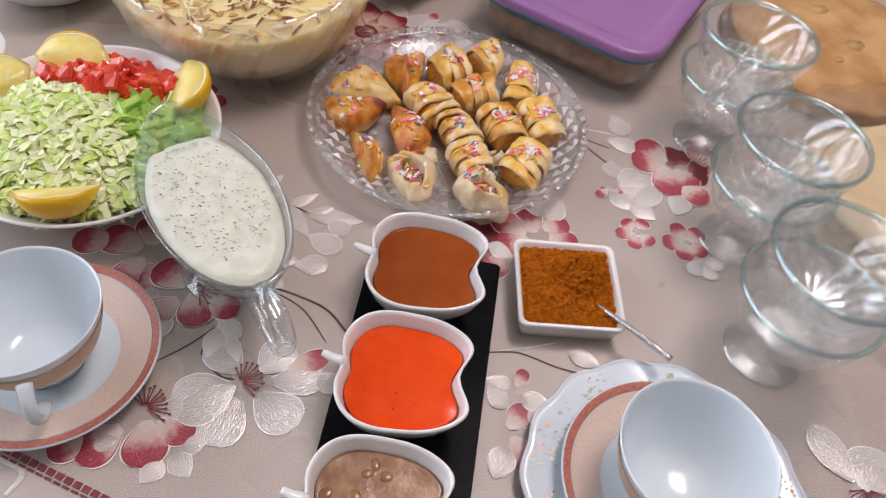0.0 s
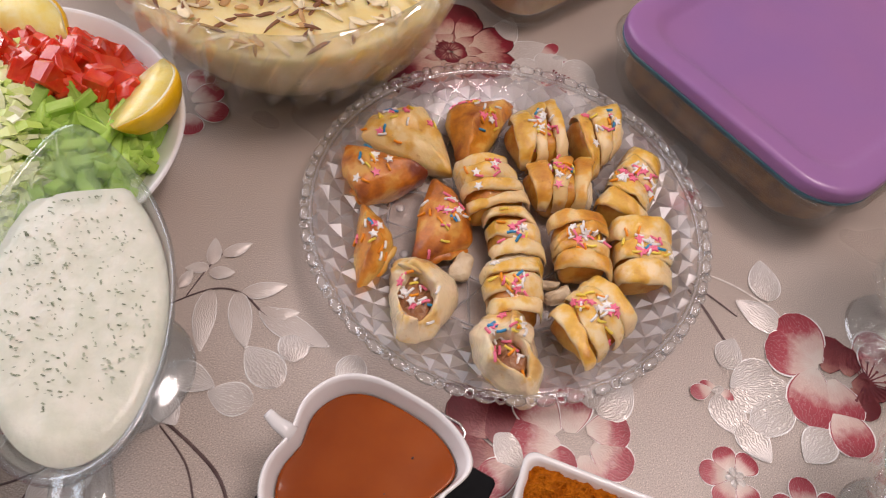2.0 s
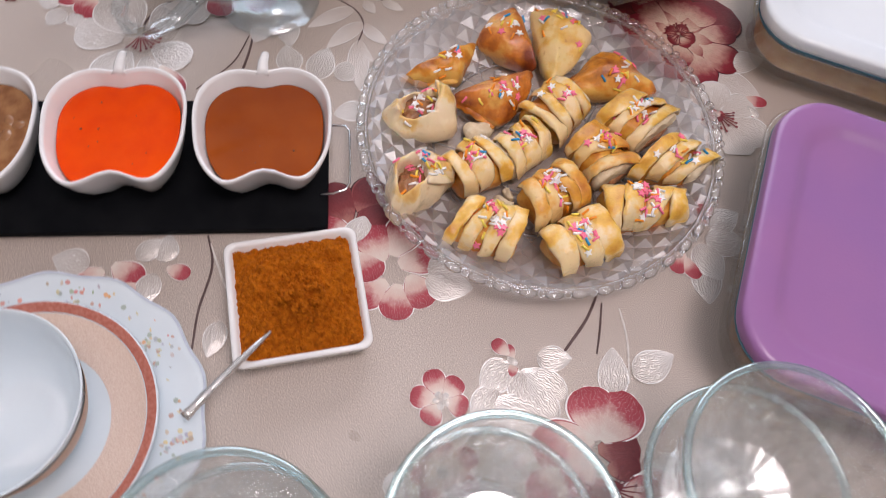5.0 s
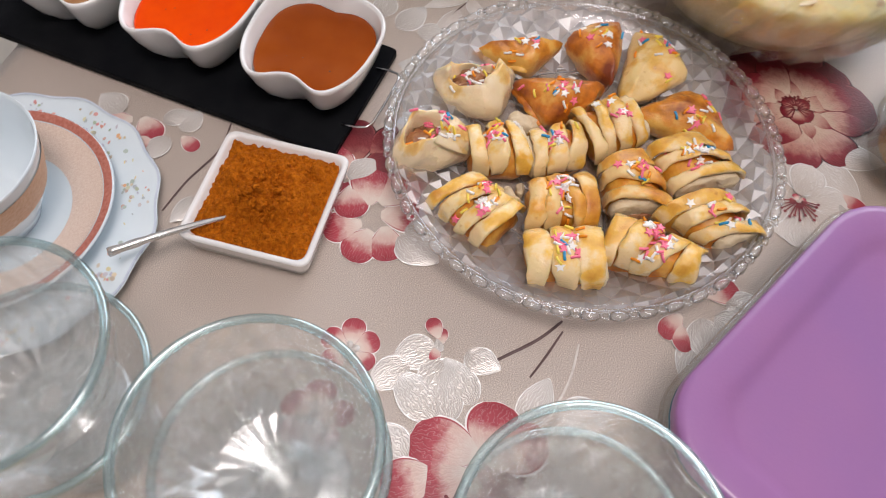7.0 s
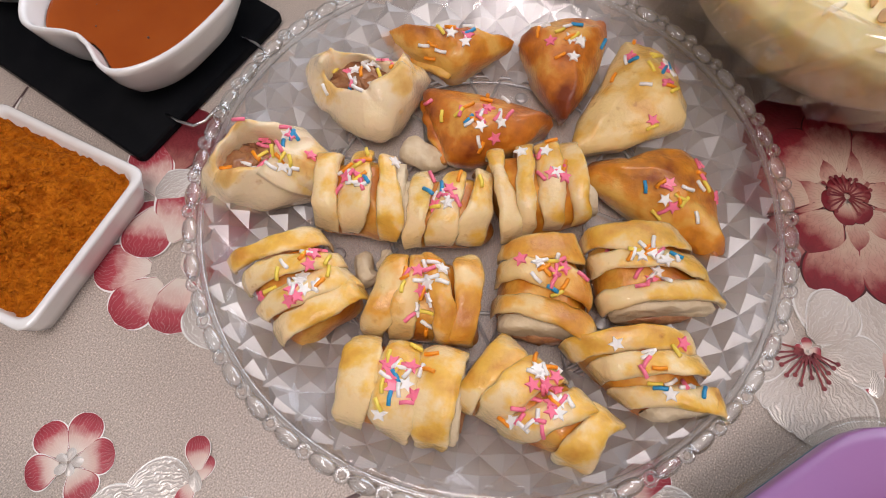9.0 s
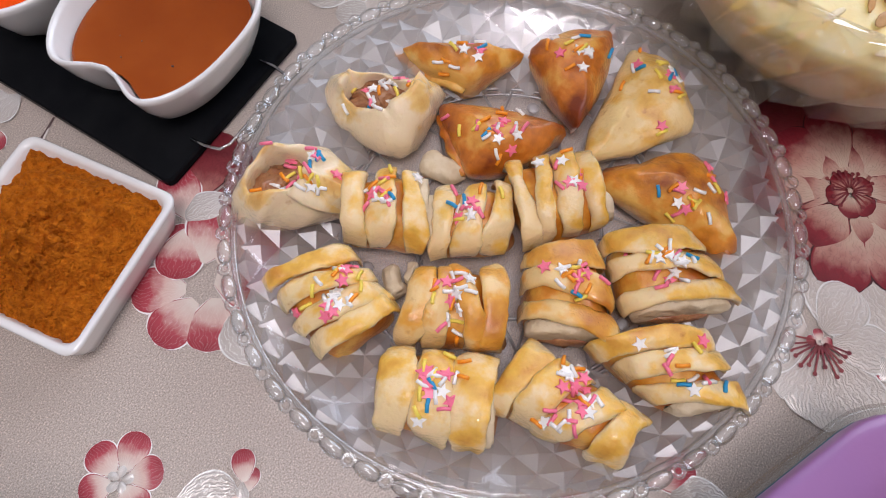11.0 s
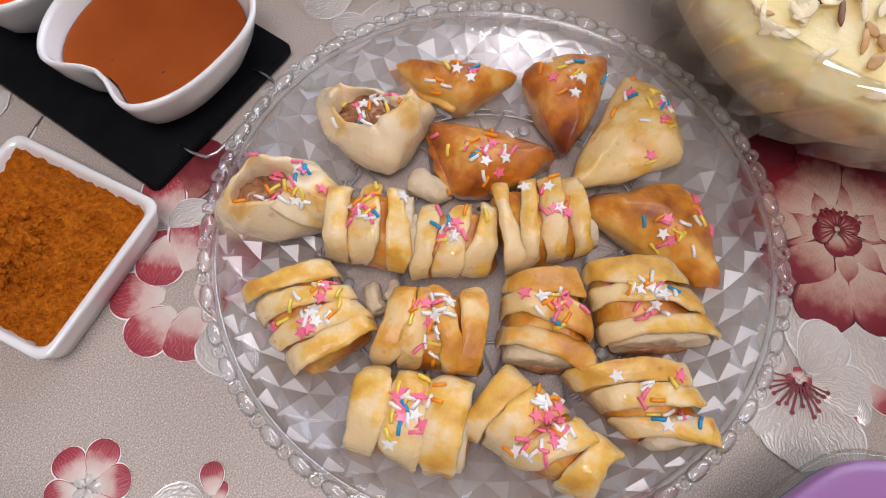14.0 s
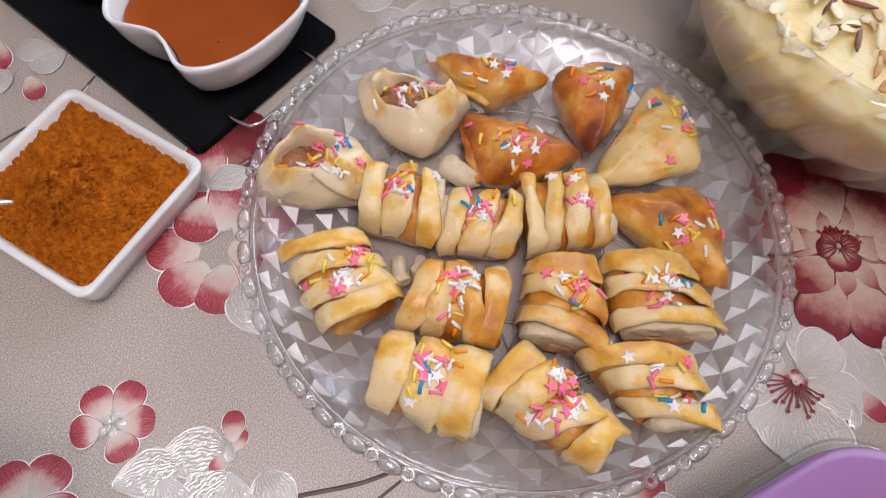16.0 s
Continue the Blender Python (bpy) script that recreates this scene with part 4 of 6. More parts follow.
def puff(outline, h, base=0.0, power=2.4, rings=12, rough=0.0012, seed=0, inset=0.86, top=None, belly=0.30):
    """A swollen piece of dough over an outline round the origin: flat below, domed above."""
    n = len(outline)
    rows = []
    rows.append([(x * inset * 0.6, y * inset * 0.6, base) for x, y in outline])
    rows.append([(x * inset, y * inset, base) for x, y in outline])
    rows.append([(x * 0.97, y * 0.97, base + h * belly * 0.5) for x, y in outline])
    for k in range(rings):
        s = 1 - (k / rings) ** 1.15
        z = h * belly + h * (1 - belly) * (1 - s ** power) ** 0.55
        rows.append([(x * s, y * s, base + z) for x, y in outline])
    out = []
    for row in rows:
        new_row = []
        for x, y, z in row:
            p = Vector((x, y, z))
            d = noise.noise_vector(Vector((x * 55 + seed * 7.1, y * 55, z * 55 + seed))) * rough * 1.6 + noise.noise_vector(p * 170 + Vector((seed, 0, 0))) * rough * 0.5
            if top:
                z = z + top(x, y, z)
            new_row.append((x + d.x, y + d.y, z + d.z * (1 if z > base + 0.001 else 0)))
        out.append(new_row)
    return loft(out)


def rounded_poly(corners, r, n=9, bulge=0.0):
    """A polygon with round corners and slightly swollen sides."""
    pts = []
    m = len(corners)
    for i in range(m):
        p0, p1, p2 = (Vector(corners[(i + k) % m]) for k in (-1, 0, 1))
        a, b = (p0 - p1), (p2 - p1)
        ra, rb = min(r, a.length * 0.45), min(r, b.length * 0.45)
        s, e = p1 + a.normalized() * ra, p1 + b.normalized() * rb
        for k in range(n):
            t = k / (n - 1)
            pts.append((1 - t) ** 2 * s + 2 * t * (1 - t) * p1 + t * t * e)
        q = Vector(corners[(i + 1) % m])
        s2 = q + (p1 - q).normalized() * min(r, (p1 - q).length * 0.45)
        mid = (e + s2) / 2
        nrm = Vector(((s2 - e).y, -(s2 - e).x))
        for k in range(1, 5):
            t = k / 5
            pts.append(e.lerp(s2, t) + nrm * bulge * sin(pi * t))
    return [(p.x, p.y) for p in pts]


def centred(corners):
    """The middle of some corners, and the corners round it, counter-clockwise."""
    cx, cy = sum(p[0] for p in corners) / len(corners), sum(p[1] for p in corners) / len(corners)
    return cx, cy, sorted(((x - cx, y - cy) for x, y in corners), key=lambda p: atan2(p[1], p[0]))


def triangle_pastry(corners, h, material, label, count, seed, soft=0.006):
    """A folded triangle of dough over its corners on the platter, with a pinched seam along one side."""
    cx, cy, ring = centred(corners)
    ob = thing("triangle_pastry", pose(cx, cy, INSIDE), label, "pastry", "pastries on the platter")
    size = max(hypot(x, y) for x, y in ring)
    rnd = random.Random(seed)
    tilt = rnd.uniform(0, 6)
    body = part("dough", puff(rounded_poly([(x * 1.08, y * 1.08) for x, y in ring], soft, bulge=0.035), h, seed=seed, power=1.55, rings=16, rough=0.0022, belly=0.42, inset=0.93,
                              top=lambda a, b, z: (0.10 * (a * cos(tilt) + b * sin(tilt)) * min(1, z / h)) - 0.10 * max(0, hypot(a, b) - 0.62 * size) * min(1, z / (0.5 * h))), material, ob)
    k = rnd.randrange(len(ring))
    p, q = Vector(ring[k]), Vector(ring[(k + 1) % len(ring)])
    path = [(*(p.lerp(q, t) * (1.06 + 0.012 * sin(7 * t + seed))), 0.0062 + 0.0020 * sin(8 * t + seed)) for t in [0.06 + 0.88 * j / 18 for j in range(19)]]
    part("folded_edge", tube(path, lambda t: 0.0040 * (0.35 + 0.65 * sin(pi * (0.08 + 0.84 * t))) * (1 + 0.18 * sin(23 * t)), 8, 0.8), material, ob)
    scatter(ob, [body], 0, 0, size * 0.46, size * 0.40, count, seed + 50)
    return ob


def open_pastry(corners, hole_at, hole, turn, h, count, seed, rise=0.0, strewn=(0.0, 0.0)):
    """A sheet of dough folded up from its corners, open over a meat filling."""
    cx, cy, ring = centred(corners)
    ob = thing("open_pastry", pose(cx, cy, INSIDE + rise), "pale baked dough parcel open over minced meat, with sprinkles", "pastry", "pastries on the platter")
    outer = [Vector(p) * 1.04 for p in rounded_poly(ring, 0.009, 10, 0.03)]
    hx, hy, t = hole_at[0] - cx, hole_at[1] - cy, radians(turn)

    def rim(p, s):
        a = atan2(p.y - hy, p.x - hx) - t
        r = 1 / (abs(cos(a) / hole[0]) ** 1.5 + abs(sin(a) / hole[1]) ** 1.5) ** (1 / 1.5)
        return Vector((hx + r * cos(a + t), hy + r * sin(a + t))).lerp(p, s)

    rows = []
    for s, z in ((0.55, 0.0), (0.90, 0.0), (0.97, 0.003), (1.0, h * 0.30), (0.95, h * 0.52), (0.84, h * 0.68), (0.66, h * 0.80), (0.46, h * 0.91), (0.28, h * 1.0), (0.14, h * 1.03), (0.04, h * 0.98), (-0.01, h * 0.84), (-0.04, h * 0.62), (-0.12, h * 0.40)):
        row = []
        for k, p in enumerate(outer):
            q = rim(p, s) if s > 0 else rim(p, 0).lerp(Vector((hx, hy)), -s * 2)
            f = k / len(outer)
            fold = 1 + 0.13 * sin(2 * pi * f * 2 + seed) + 0.06 * sin(2 * pi * f * 5 + 2 * seed)
            v = Vector((q.x, q.y, z * (fold if z > 0.3 * h else 1)))
            d = noise.noise_vector(v * 75 + Vector((seed, 0, 0))) * 0.0030 + noise.noise_vector(v * 210 + Vector((seed, 0, 0))) * 0.0012
            row.append((v.x + d.x, v.y + d.y, max(0, v.z + (d.z if z > 0.002 else 0))))
        rows.append(row)
    body = part("dough", loft(rows), CREAM_DOUGH, ob)
    # the overlapping fold that runs from the opening to one corner
    far = max(ring, key=lambda p: hypot(p[0] - hx, p[1] - hy))
    near = rim(Vector(far), 0.06)
    path = [(*(near.lerp(Vector(far) * 0.93, u) + Vector((0.003 * sin(3 * u + seed), 0.002 * sin(4 * u)))), h * (1.0 - 0.62 * u ** 1.3)) for u in [j / 12 for j in range(13)]]
    lap = part("folded_edge", tube(path, lambda u: 0.0085 * (1 - 0.45 * u), 12, 0.30), CREAM_DOUGH, ob)
    rows = []
    for s, z in ((1.0, h * 0.36), (1.0, h * 0.56), (0.9, h * 0.66), (0.7, h * 0.74), (0.5, h * 0.78), (0.3, h * 0.80), (0.1, h * 0.80)):
        row = []
        for k in range(44):
            a = 2 * pi * k / 44
            qx, qy = s * hole[0] * cos(a), s * hole[1] * sin(a)
            v = Vector((hx + qx * cos(t) - qy * sin(t), hy + qx * sin(t) + qy * cos(t), z))
            row.append(v + noise.noise_vector(v * 230 + Vector((seed, 0, 0))) * 0.0042 + noise.noise_vector(v * 520) * 0.0014)
        rows.append(row)
    fill = part("meat_filling", loft(rows), MEAT, ob, "browned minced meat filling")
    scatter(ob, [body, fill, lap], hx + strewn[0], hy + strewn[1], 0.016, 0.014, count, seed + 90, 0.25)
    return ob


def plaited_roll(corners, h, strips, skew, material, count, seed, cut=1):
    """A filled roll wrapped in flat strips of dough. Its four corners: s runs over the strips from the first to the second, t along each strip."""
    cx, cy = sum(p[0] for p in corners) / 4, sum(p[1] for p in corners) / 4
    ca, cb, cc, cd = (Vector((x - cx, y - cy)) * 1.12 for x, y in corners)

    def at(s, t):
        u, v = (s + 1) / 2, (t + 1) / 2
        return ca.lerp(cb, u).lerp(cd.lerp(cc, u), v)

    ob = thing("plaited_roll", pose(cx, cy, INSIDE), "glazed golden roll of plaited dough strips with sugar sprinkles", "pastry", "pastries on the platter")
    rnd = random.Random(seed)
    ring = [tuple(at(s * 0.93, t * 0.90)) for s, t in ((-1, -1), (1, -1), (1, 1), (-1, 1))]
    if (cb - ca).cross(cd - ca) < 0:
        ring.reverse()
    body = part("dough", puff(rounded_poly(ring, 0.008, bulge=0.02), h * 0.90, power=3.0, rough=0.0014, seed=seed), GLAZED, ob, "amber glazed inner dough")
    made = [body]
    nt, nq = 22, 14
    for k in range(strips):
        s0 = -1 + (2 * k + 1) / strips + rnd.uniform(-0.05, 0.05)
        sk, lift, ph = skew + rnd.uniform(-0.16, 0.16), rnd.uniform(-0.0012, 0.0022), rnd.uniform(0, 6)
        edge = 1 - 0.20 * abs(s0) ** 2.5
        hw, lean = (0.94 + rnd.uniform(-0.16, 0.12)) / strips, rnd.uniform(0.10, 0.34) * rnd.choice((-1, 1, 1))
        wob, wf = rnd.uniform(0, 6), rnd.uniform(1.5, 3.2)
        rows = []
        for i in range(nt + 1):
            t = i / nt * 2 - 1
            ang = t * 1.5
            v = sin(ang) * 1.0
            z = 0.0034 + (h * edge + lift - 0.0040) * max(0.0, cos(ang)) ** 0.42
            f = (1 - 0.24 * abs(t) ** 5) * (1 + 0.14 * sin(wf * t + wob))
            row = []
            for q in range(nq):
                a = 2 * pi * q / nq
                c, d = cos(a), sin(a)
                across = hw * f * abs(c) ** 0.75 * (1 if c > 0 else -1)
                thick = (0.0031 if d > 0 else 0.0024) * abs(d) ** 0.8 * (1 if d > 0 else -1)
                up = max(0.0, cos(ang)) ** 0.5
                p = at(s0 + sk * v + across + 0.03 * sin(3 * t + ph), v * (1 + 0.06 * thick / 0.003 * (1 - up)))
                w = Vector((p.x, p.y, max(0.0004, z + thick * (0.35 + 0.65 * up) + lean * across * 0.022 * up)))
                w += noise.noise_vector(w * 85 + Vector((seed, k * 3.1, 0))) * 0.0022 + noise.noise_vector(w * 260 + Vector((seed, k, 0))) * 0.0007
                row.append((w.x, w.y, max(0.0003, w.z)))
            rows.append(row)
        made.append(part("dough_strip", loft(rows), material, ob))
    if cut:
        # the cut end shows torn white crumb, dark with filling low down
        e = 1 if cut > 0 else -1

        def face(out, scale):
            row = []
            for k in range(28):
                a = 2 * pi * k / 28
                p = at(e * out, 0.86 * scale * abs(cos(a)) ** 0.8 * (1 if cos(a) > 0 else -1))
                v = Vector((p.x, p.y, max(0.0008, h * 0.43 + h * 0.40 * scale * abs(sin(a)) ** 0.8 * (1 if sin(a) > 0 else -1))))
                row.append(v + noise.noise_vector(v * 240 + Vector((seed, 0, 0))) * 0.0016)
            return row

        part("cut_crumb", loft([face(0.75, 1.0), face(1.0, 0.98), face(1.04, 0.90), face(1.05, 0.55), face(1.04, 0.2)]), CRUMB, ob, "torn white crumb at the cut end")
        rows = []
        for out, scale in ((1.0, 1.0), (1.07, 0.9), (1.11, 0.6), (1.12, 0.2)):
            row = []
            for k in range(18):
                a = 2 * pi * k / 18
                p = at(e * out, 0.58 * scale * cos(a))
                v = Vector((p.x, p.y, h * 0.27 + 0.17 * h * scale * sin(a)))
                row.append(v + noise.noise_vector(v * 300) * 0.0018)
            rows.append(row)
        part("meat_filling", loft(rows), MEAT, ob, "browned minced meat filling")
    rx, ry = 0.30 * (cb - ca).length, 0.30 * (cd - ca).length
    scatter(ob, made, 0, 0, max(rx, 0.010), max(ry, 0.010), count, seed + 20)
    return ob


TRI = "golden baked triangle pastry with sugar sprinkles"
DTRI = "deep brown baked triangle pastry with sugar sprinkles"
triangle_pastry([(-0.064, -0.101), (-0.093, -0.037), (-0.059, -0.053)], 0.026, GOLD_DOUGH, TRI, 15, 1, 0.008)
triangle_pastry([(-0.122, -0.016), (-0.130, 0.004), (-0.063, 0.009), (-0.094, -0.033)], 0.027, DARK_DOUGH, DTRI, 13, 2)
triangle_pastry([(-0.122, 0.015), (-0.124, 0.030), (-0.117, 0.047), (-0.090, 0.060), (-0.051, 0.020)], 0.026, PALE_TRIANGLE, "pale baked triangle pastry with sugar sprinkles", 19, 3)
triangle_pastry([(-0.042, -0.061), (-0.057, 0.006), (-0.024, -0.014), (-0.014, -0.030)], 0.028, DARK_DOUGH, DTRI, 19, 4)
triangle_pastry([(-0.041, 0.027), (-0.072, 0.062), (-0.074, 0.075), (-0.041, 0.103), (-0.034, 0.097)], 0.026, GOLD_DOUGH, TRI, 18, 5)
open_pastry([(-0.022, -0.121), (-0.032, -0.113), (-0.052, -0.077), (-0.049, -0.062), (-0.006, -0.065), (-0.008, -0.106)], (-0.028, -0.090), (0.0170, 0.0115), 118, 0.026, 18, 6)
open_pastry([(0.063, -0.124), (0.029, -0.120), (0.010, -0.093), (0.019, -0.078), (0.036, -0.070), (0.064, -0.107)], (0.039, -0.105), (0.0150, 0.0098), 150, 0.027, 24, 7, 0.007, (-0.006, 0.009))
ROLLS = [
    (((0.020, -0.079), (0.001, -0.048), (0.036, -0.031), (0.047, -0.067)), 0.029, 3, 0.04, PALE_DOUGH, 15, 11, 1),
    (((0.008, -0.040), (-0.011, -0.012), (0.012, 0.010), (0.035, -0.023)), 0.028, 3, -0.20, PALE_DOUGH, 13, 12, -1),
    (((-0.020, -0.015), (-0.043, 0.015), (-0.022, 0.044), (0.008, 0.015)), 0.030, 4, -0.18, PALE_DOUGH, 9, 13, 1),
    (((0.086, -0.082), (0.103, -0.042), (0.070, -0.024), (0.053, -0.063)), 0.029, 4, 0.10, PALE_DOUGH, 18, 14, 0),
    (((0.049, -0.028), (0.031, 0.006), (0.060, 0.028), (0.078, -0.014)), 0.030, 4, -0.06, WARM_DOUGH, 19, 15, 0),
    (((0.018, 0.018), (0.049, 0.030), (0.032, 0.068), (-0.003, 0.042)), 0.031, 3, 0.12, WARM_DOUGH, 14, 16, 1),
    (((-0.005, 0.049), (0.019, 0.070), (-0.008, 0.111), (-0.031, 0.076)), 0.031, 3, 0.12, PALE_DOUGH, 18, 17, 1),
    (((0.088, -0.018), (0.070, 0.023), (0.106, 0.039), (0.117, -0.005)), 0.031, 3, -0.10, PALE_DOUGH, 21, 18, 1),
    (((0.054, 0.034), (0.062, 0.094), (0.086, 0.090), (0.087, 0.034)), 0.031, 4, -0.16, PALE_DOUGH, 28, 19, 0),
    (((0.043, 0.065), (0.053, 0.104), (0.034, 0.127), (0.010, 0.098)), 0.031, 3, 0.20, PALE_DOUGH, 15, 20, 1),
]
for row in ROLLS:
    plaited_roll(*row)


def crumb_piece(x, y, deg, s, seed):
    bm = puff(rounded_poly([(s, 0.3 * s), (-0.6 * s, 0.7 * s), (-s, -0.4 * s), (0.5 * s, -0.6 * s)], 0.006), 0.009, rough=0.003, seed=seed)
    return solid("pastry_crumb", bm, CRUMB, pose(x, y, INSIDE, 0, 0, deg), "small torn piece of pale pastry", "crumb", "crumbs on the platter")


crumb_piece(-0.013, -0.044, 110, 0.014, 31)
crumb_piece(0.053, -0.036, 60, 0.011, 32)
crumb_piece(0.046, -0.030, 10, 0.008, 33)

# ---------------------------------------------------------------- tray with apple dishes
TRAY = pose(0.0045, -0.1625, TOP + 0.001, 0, 0, -4.0)
tray = thing("serving_tray", TRAY, "long black slate serving tray with a wire handle", "tray")
rr = rrect(0.113, 0.36, 0.004, 3)
part("slab", loft([[(x * 0.985, y * 0.995 - 0.18, 0) for x, y in rr], [(x, y - 0.18, 0.002) for x, y in rr], [(x, y - 0.18, 0.0062) for x, y in rr], [(x * 0.985, y * 0.995 - 0.18, 0.0075) for x, y in rr]]), BLACK, tray, smooth=False)
for s, y0 in ((1, 0.0), (-1, -0.36)):
    path = [(-0.030, y0 - 0.006 * s, 0.009), (-0.030, y0 + 0.004 * s, 0.011), (-0.028, y0 + 0.013 * s, 0.013), (-0.023, y0 + 0.016 * s, 0.0135), (0, y0 + 0.0165 * s, 0.0135), (0.023, y0 + 0.016 * s, 0.0135), (0.028, y0 + 0.013 * s, 0.013), (0.030, y0 + 0.004 * s, 0.011), (0.030, y0 - 0.006 * s, 0.009)]
    part("wire_handle", tube(path, 0.0010, 8), CHROME, tray, "bent chromed wire handle")


def apple_outline(scale=1.0, n=72, dent=1.0):
    pts = []
    for k in range(n):
        a = 2 * pi * k / n
        c, s = cos(a), sin(a)
        e = 2 / 2.7
        x, y = 0.0485 * abs(c) ** e * (1 if c > 0 else -1), 0.0495 * abs(s) ** e * (1 if s > 0 else -1)
        y *= 1 - 1.3 * (x + 0.0485) * 0.9
        if x > 0:
            x -= dent * 0.0105 * exp(-((y / 0.017) ** 2))
            x += 0.003 * exp(-(((abs(y) - 0.028) / 0.012) ** 2))
        else:
            x += dent * 0.0045 * exp(-((y / 0.012) ** 2))
        pts.append((x * scale, y * scale))
    return pts


def apple_dish(k, sauce, label, sauce_name, sauce_label, lumps):
    y = -0.0430 - 0.1003 * k
    ob = thing("apple_dish", TRAY @ pose(-0.0050, y, 0.0078, 0, 0, 3.0), label, "dish", "apple-shaped dishes on the tray")
    o = apple_outline()
    prof = [(0.55, 0), (0.62, 0.0), (0.66, 0.003), (0.80, 0.012), (0.92, 0.026), (0.985, 0.038), (1.0, 0.0412), (0.985, 0.0428), (0.955, 0.0425), (0.93, 0.040), (0.86, 0.026), (0.74, 0.012), (0.55, 0.006)]
    part("bowl", loft([[(x * s, y * s, z) for x, y in o] for s, z in [(s * 1.03, z) for s, z in prof]]), WHITEDISH, ob)
    path = [(-0.043, 0, 0.0405), (-0.048, 0.0005, 0.0418), (-0.053, 0.001, 0.0430), (-0.058, 0.0025, 0.0440), (-0.060, 0.003, 0.0443)]
    part("stem", tube(path, lambda t: 0.0048 - 0.0022 * t, 10, 0.7), WHITEDISH, ob)
    # sauce, a top-level thing resting in the dish
    level = 0.0305
    so = apple_outline(1.0)
    rings = [[(x * s, y * s, z) for x, y in so] for s, z in ((0.70, 0.012), (0.82, 0.0235), (0.885, level - 0.0006), (0.88, level + 0.0002), (0.85, level), (0.6, level), (0.3, level), (0.05, level))]
    for r in rings[4:]:
        for i, p in enumerate(r):
            r[i] = (p[0], p[1], p[2] + 0.0008 * noise.noise(Vector((p[0] * 60, p[1] * 60, k * 5.0))))
    s_ob = thing(sauce_name, ob.matrix_world.copy(), sauce_label, "sauce")
    part("sauce", loft(rings), sauce, s_ob)
    rnd = random.Random(40 + k)
    bm = bmesh.new()
    for _ in range(lumps):
        a, r = rnd.uniform(0, 2 * pi), sqrt(rnd.random()) * 0.034
        big = k == 2
        bmesh.ops.create_icosphere(bm, subdivisions=2 if big else 1, radius=rnd.uniform(0.003, 0.0055) if big else rnd.uniform(0.0004, 0.0009),
                                   matrix=pose(r * cos(a) - 0.002, r * sin(a), level - (0.0015 if big else 0.0), 0, 0, rnd.uniform(0, 180)) @ Matrix.Diagonal((1.3, 1, 0.5, 1)))
    part("bean_piece" if k == 2 else "pepper_speck", bm, GRAVY if k == 2 else SPECK, s_ob)["kind"] = "stuff"
    return ob


apple_dish(0, SAUCE, "white porcelain apple-shaped dish of brown sauce", "brown_sauce", "smooth glossy brown sauce filling an apple dish", 5)
apple_dish(1, ORANGE, "white porcelain apple-shaped dish of orange sauce", "orange_sauce", "bright orange chilli sauce filling an apple dish", 9)
apple_dish(2, GRAVY, "white porcelain apple-shaped dish of chunky brown sauce", "bean_sauce", "chunky brown bean sauce filling an apple dish", 34)

# ---------------------------------------------------------------- cinnamon dish and spoon
CD = pose(0.1165, -0.1895, TOP + 0.0012, 0, 0, 4.0)
dish = thing("square_dish", CD, "small square white porcelain dish on the tablecloth", "dish")
prof = [(0.30, 0.0), (0.87, 0.0), (0.895, 0.0015), (0.955, 0.012), (0.99, 0.0205), (1.0, 0.0225), (0.985, 0.0236), (0.93, 0.0234), (0.90, 0.0215), (0.80, 0.010), (0.66, 0.0035), (0.30, 0.003)]
part("bowl", loft([[(x * s, y * s, z) for x, y in rrect(0.090, 0.090, 0.007, 4)] for s, z in prof]), WHITEDISH, dish)


def powder(w, level, rise):
    """A loose heap of powder in a square dish, lumpy, with a scooped hollow."""
    bm = bmesh.new()
    n = 110
    grid = []
    for j in range(n + 1):
        row = []
        for i in range(n + 1):
            x, y = (i / n - 0.5) * w, (j / n - 0.5) * w
            e = max(abs(x), abs(y)) / (w / 2)
            z = level + rise * (1 - e ** 2.4) - 0.004 * max(0, e - 0.9)
            z += 0.0058 * noise.noise(Vector((x * 62, y * 62, 0))) * (1 - e ** 6) + 0.0030 * noise.noise(Vector((x * 180, y * 180, 3))) + 0.0017 * noise.noise(Vector((x * 480, y * 480, 7)))
            c = hypot(x - 0.008, y - 0.006)
            z += 0.0095 * max(0, noise.noise(Vector((x * 260, y * 260, 9)))) * (0.25 + exp(-((c / 0.018) ** 2)))
            z -= 0.0045 * exp(-(((x - 0.020) / 0.014) ** 2) - (((y + 0.018) / 0.010) ** 2))
            row.append(bm.verts.new((x, y, z)))
        grid.append(row)
    for j in range(n):
        for i in range(n):
            bm.faces.new((grid[j][i], grid[j][i + 1], grid[j + 1][i + 1], grid[j + 1][i]))
    edge = [grid[0][i] for i in range(n + 1)] + [grid[j][n] for j in range(1, n + 1)] + [grid[n][i] for i in range(n - 1, -1, -1)] + [grid[j][0] for j in range(n - 1, 0, -1)]
    low = [bm.verts.new((v.co.x * 0.80, v.co.y * 0.80, 0.006)) for v in edge]
    for i in range(len(edge)):
        k = (i + 1) % len(edge)
        bm.faces.new((edge[k], edge[i], low[i], low[k]))
    bm.faces.new(low)
    return bm


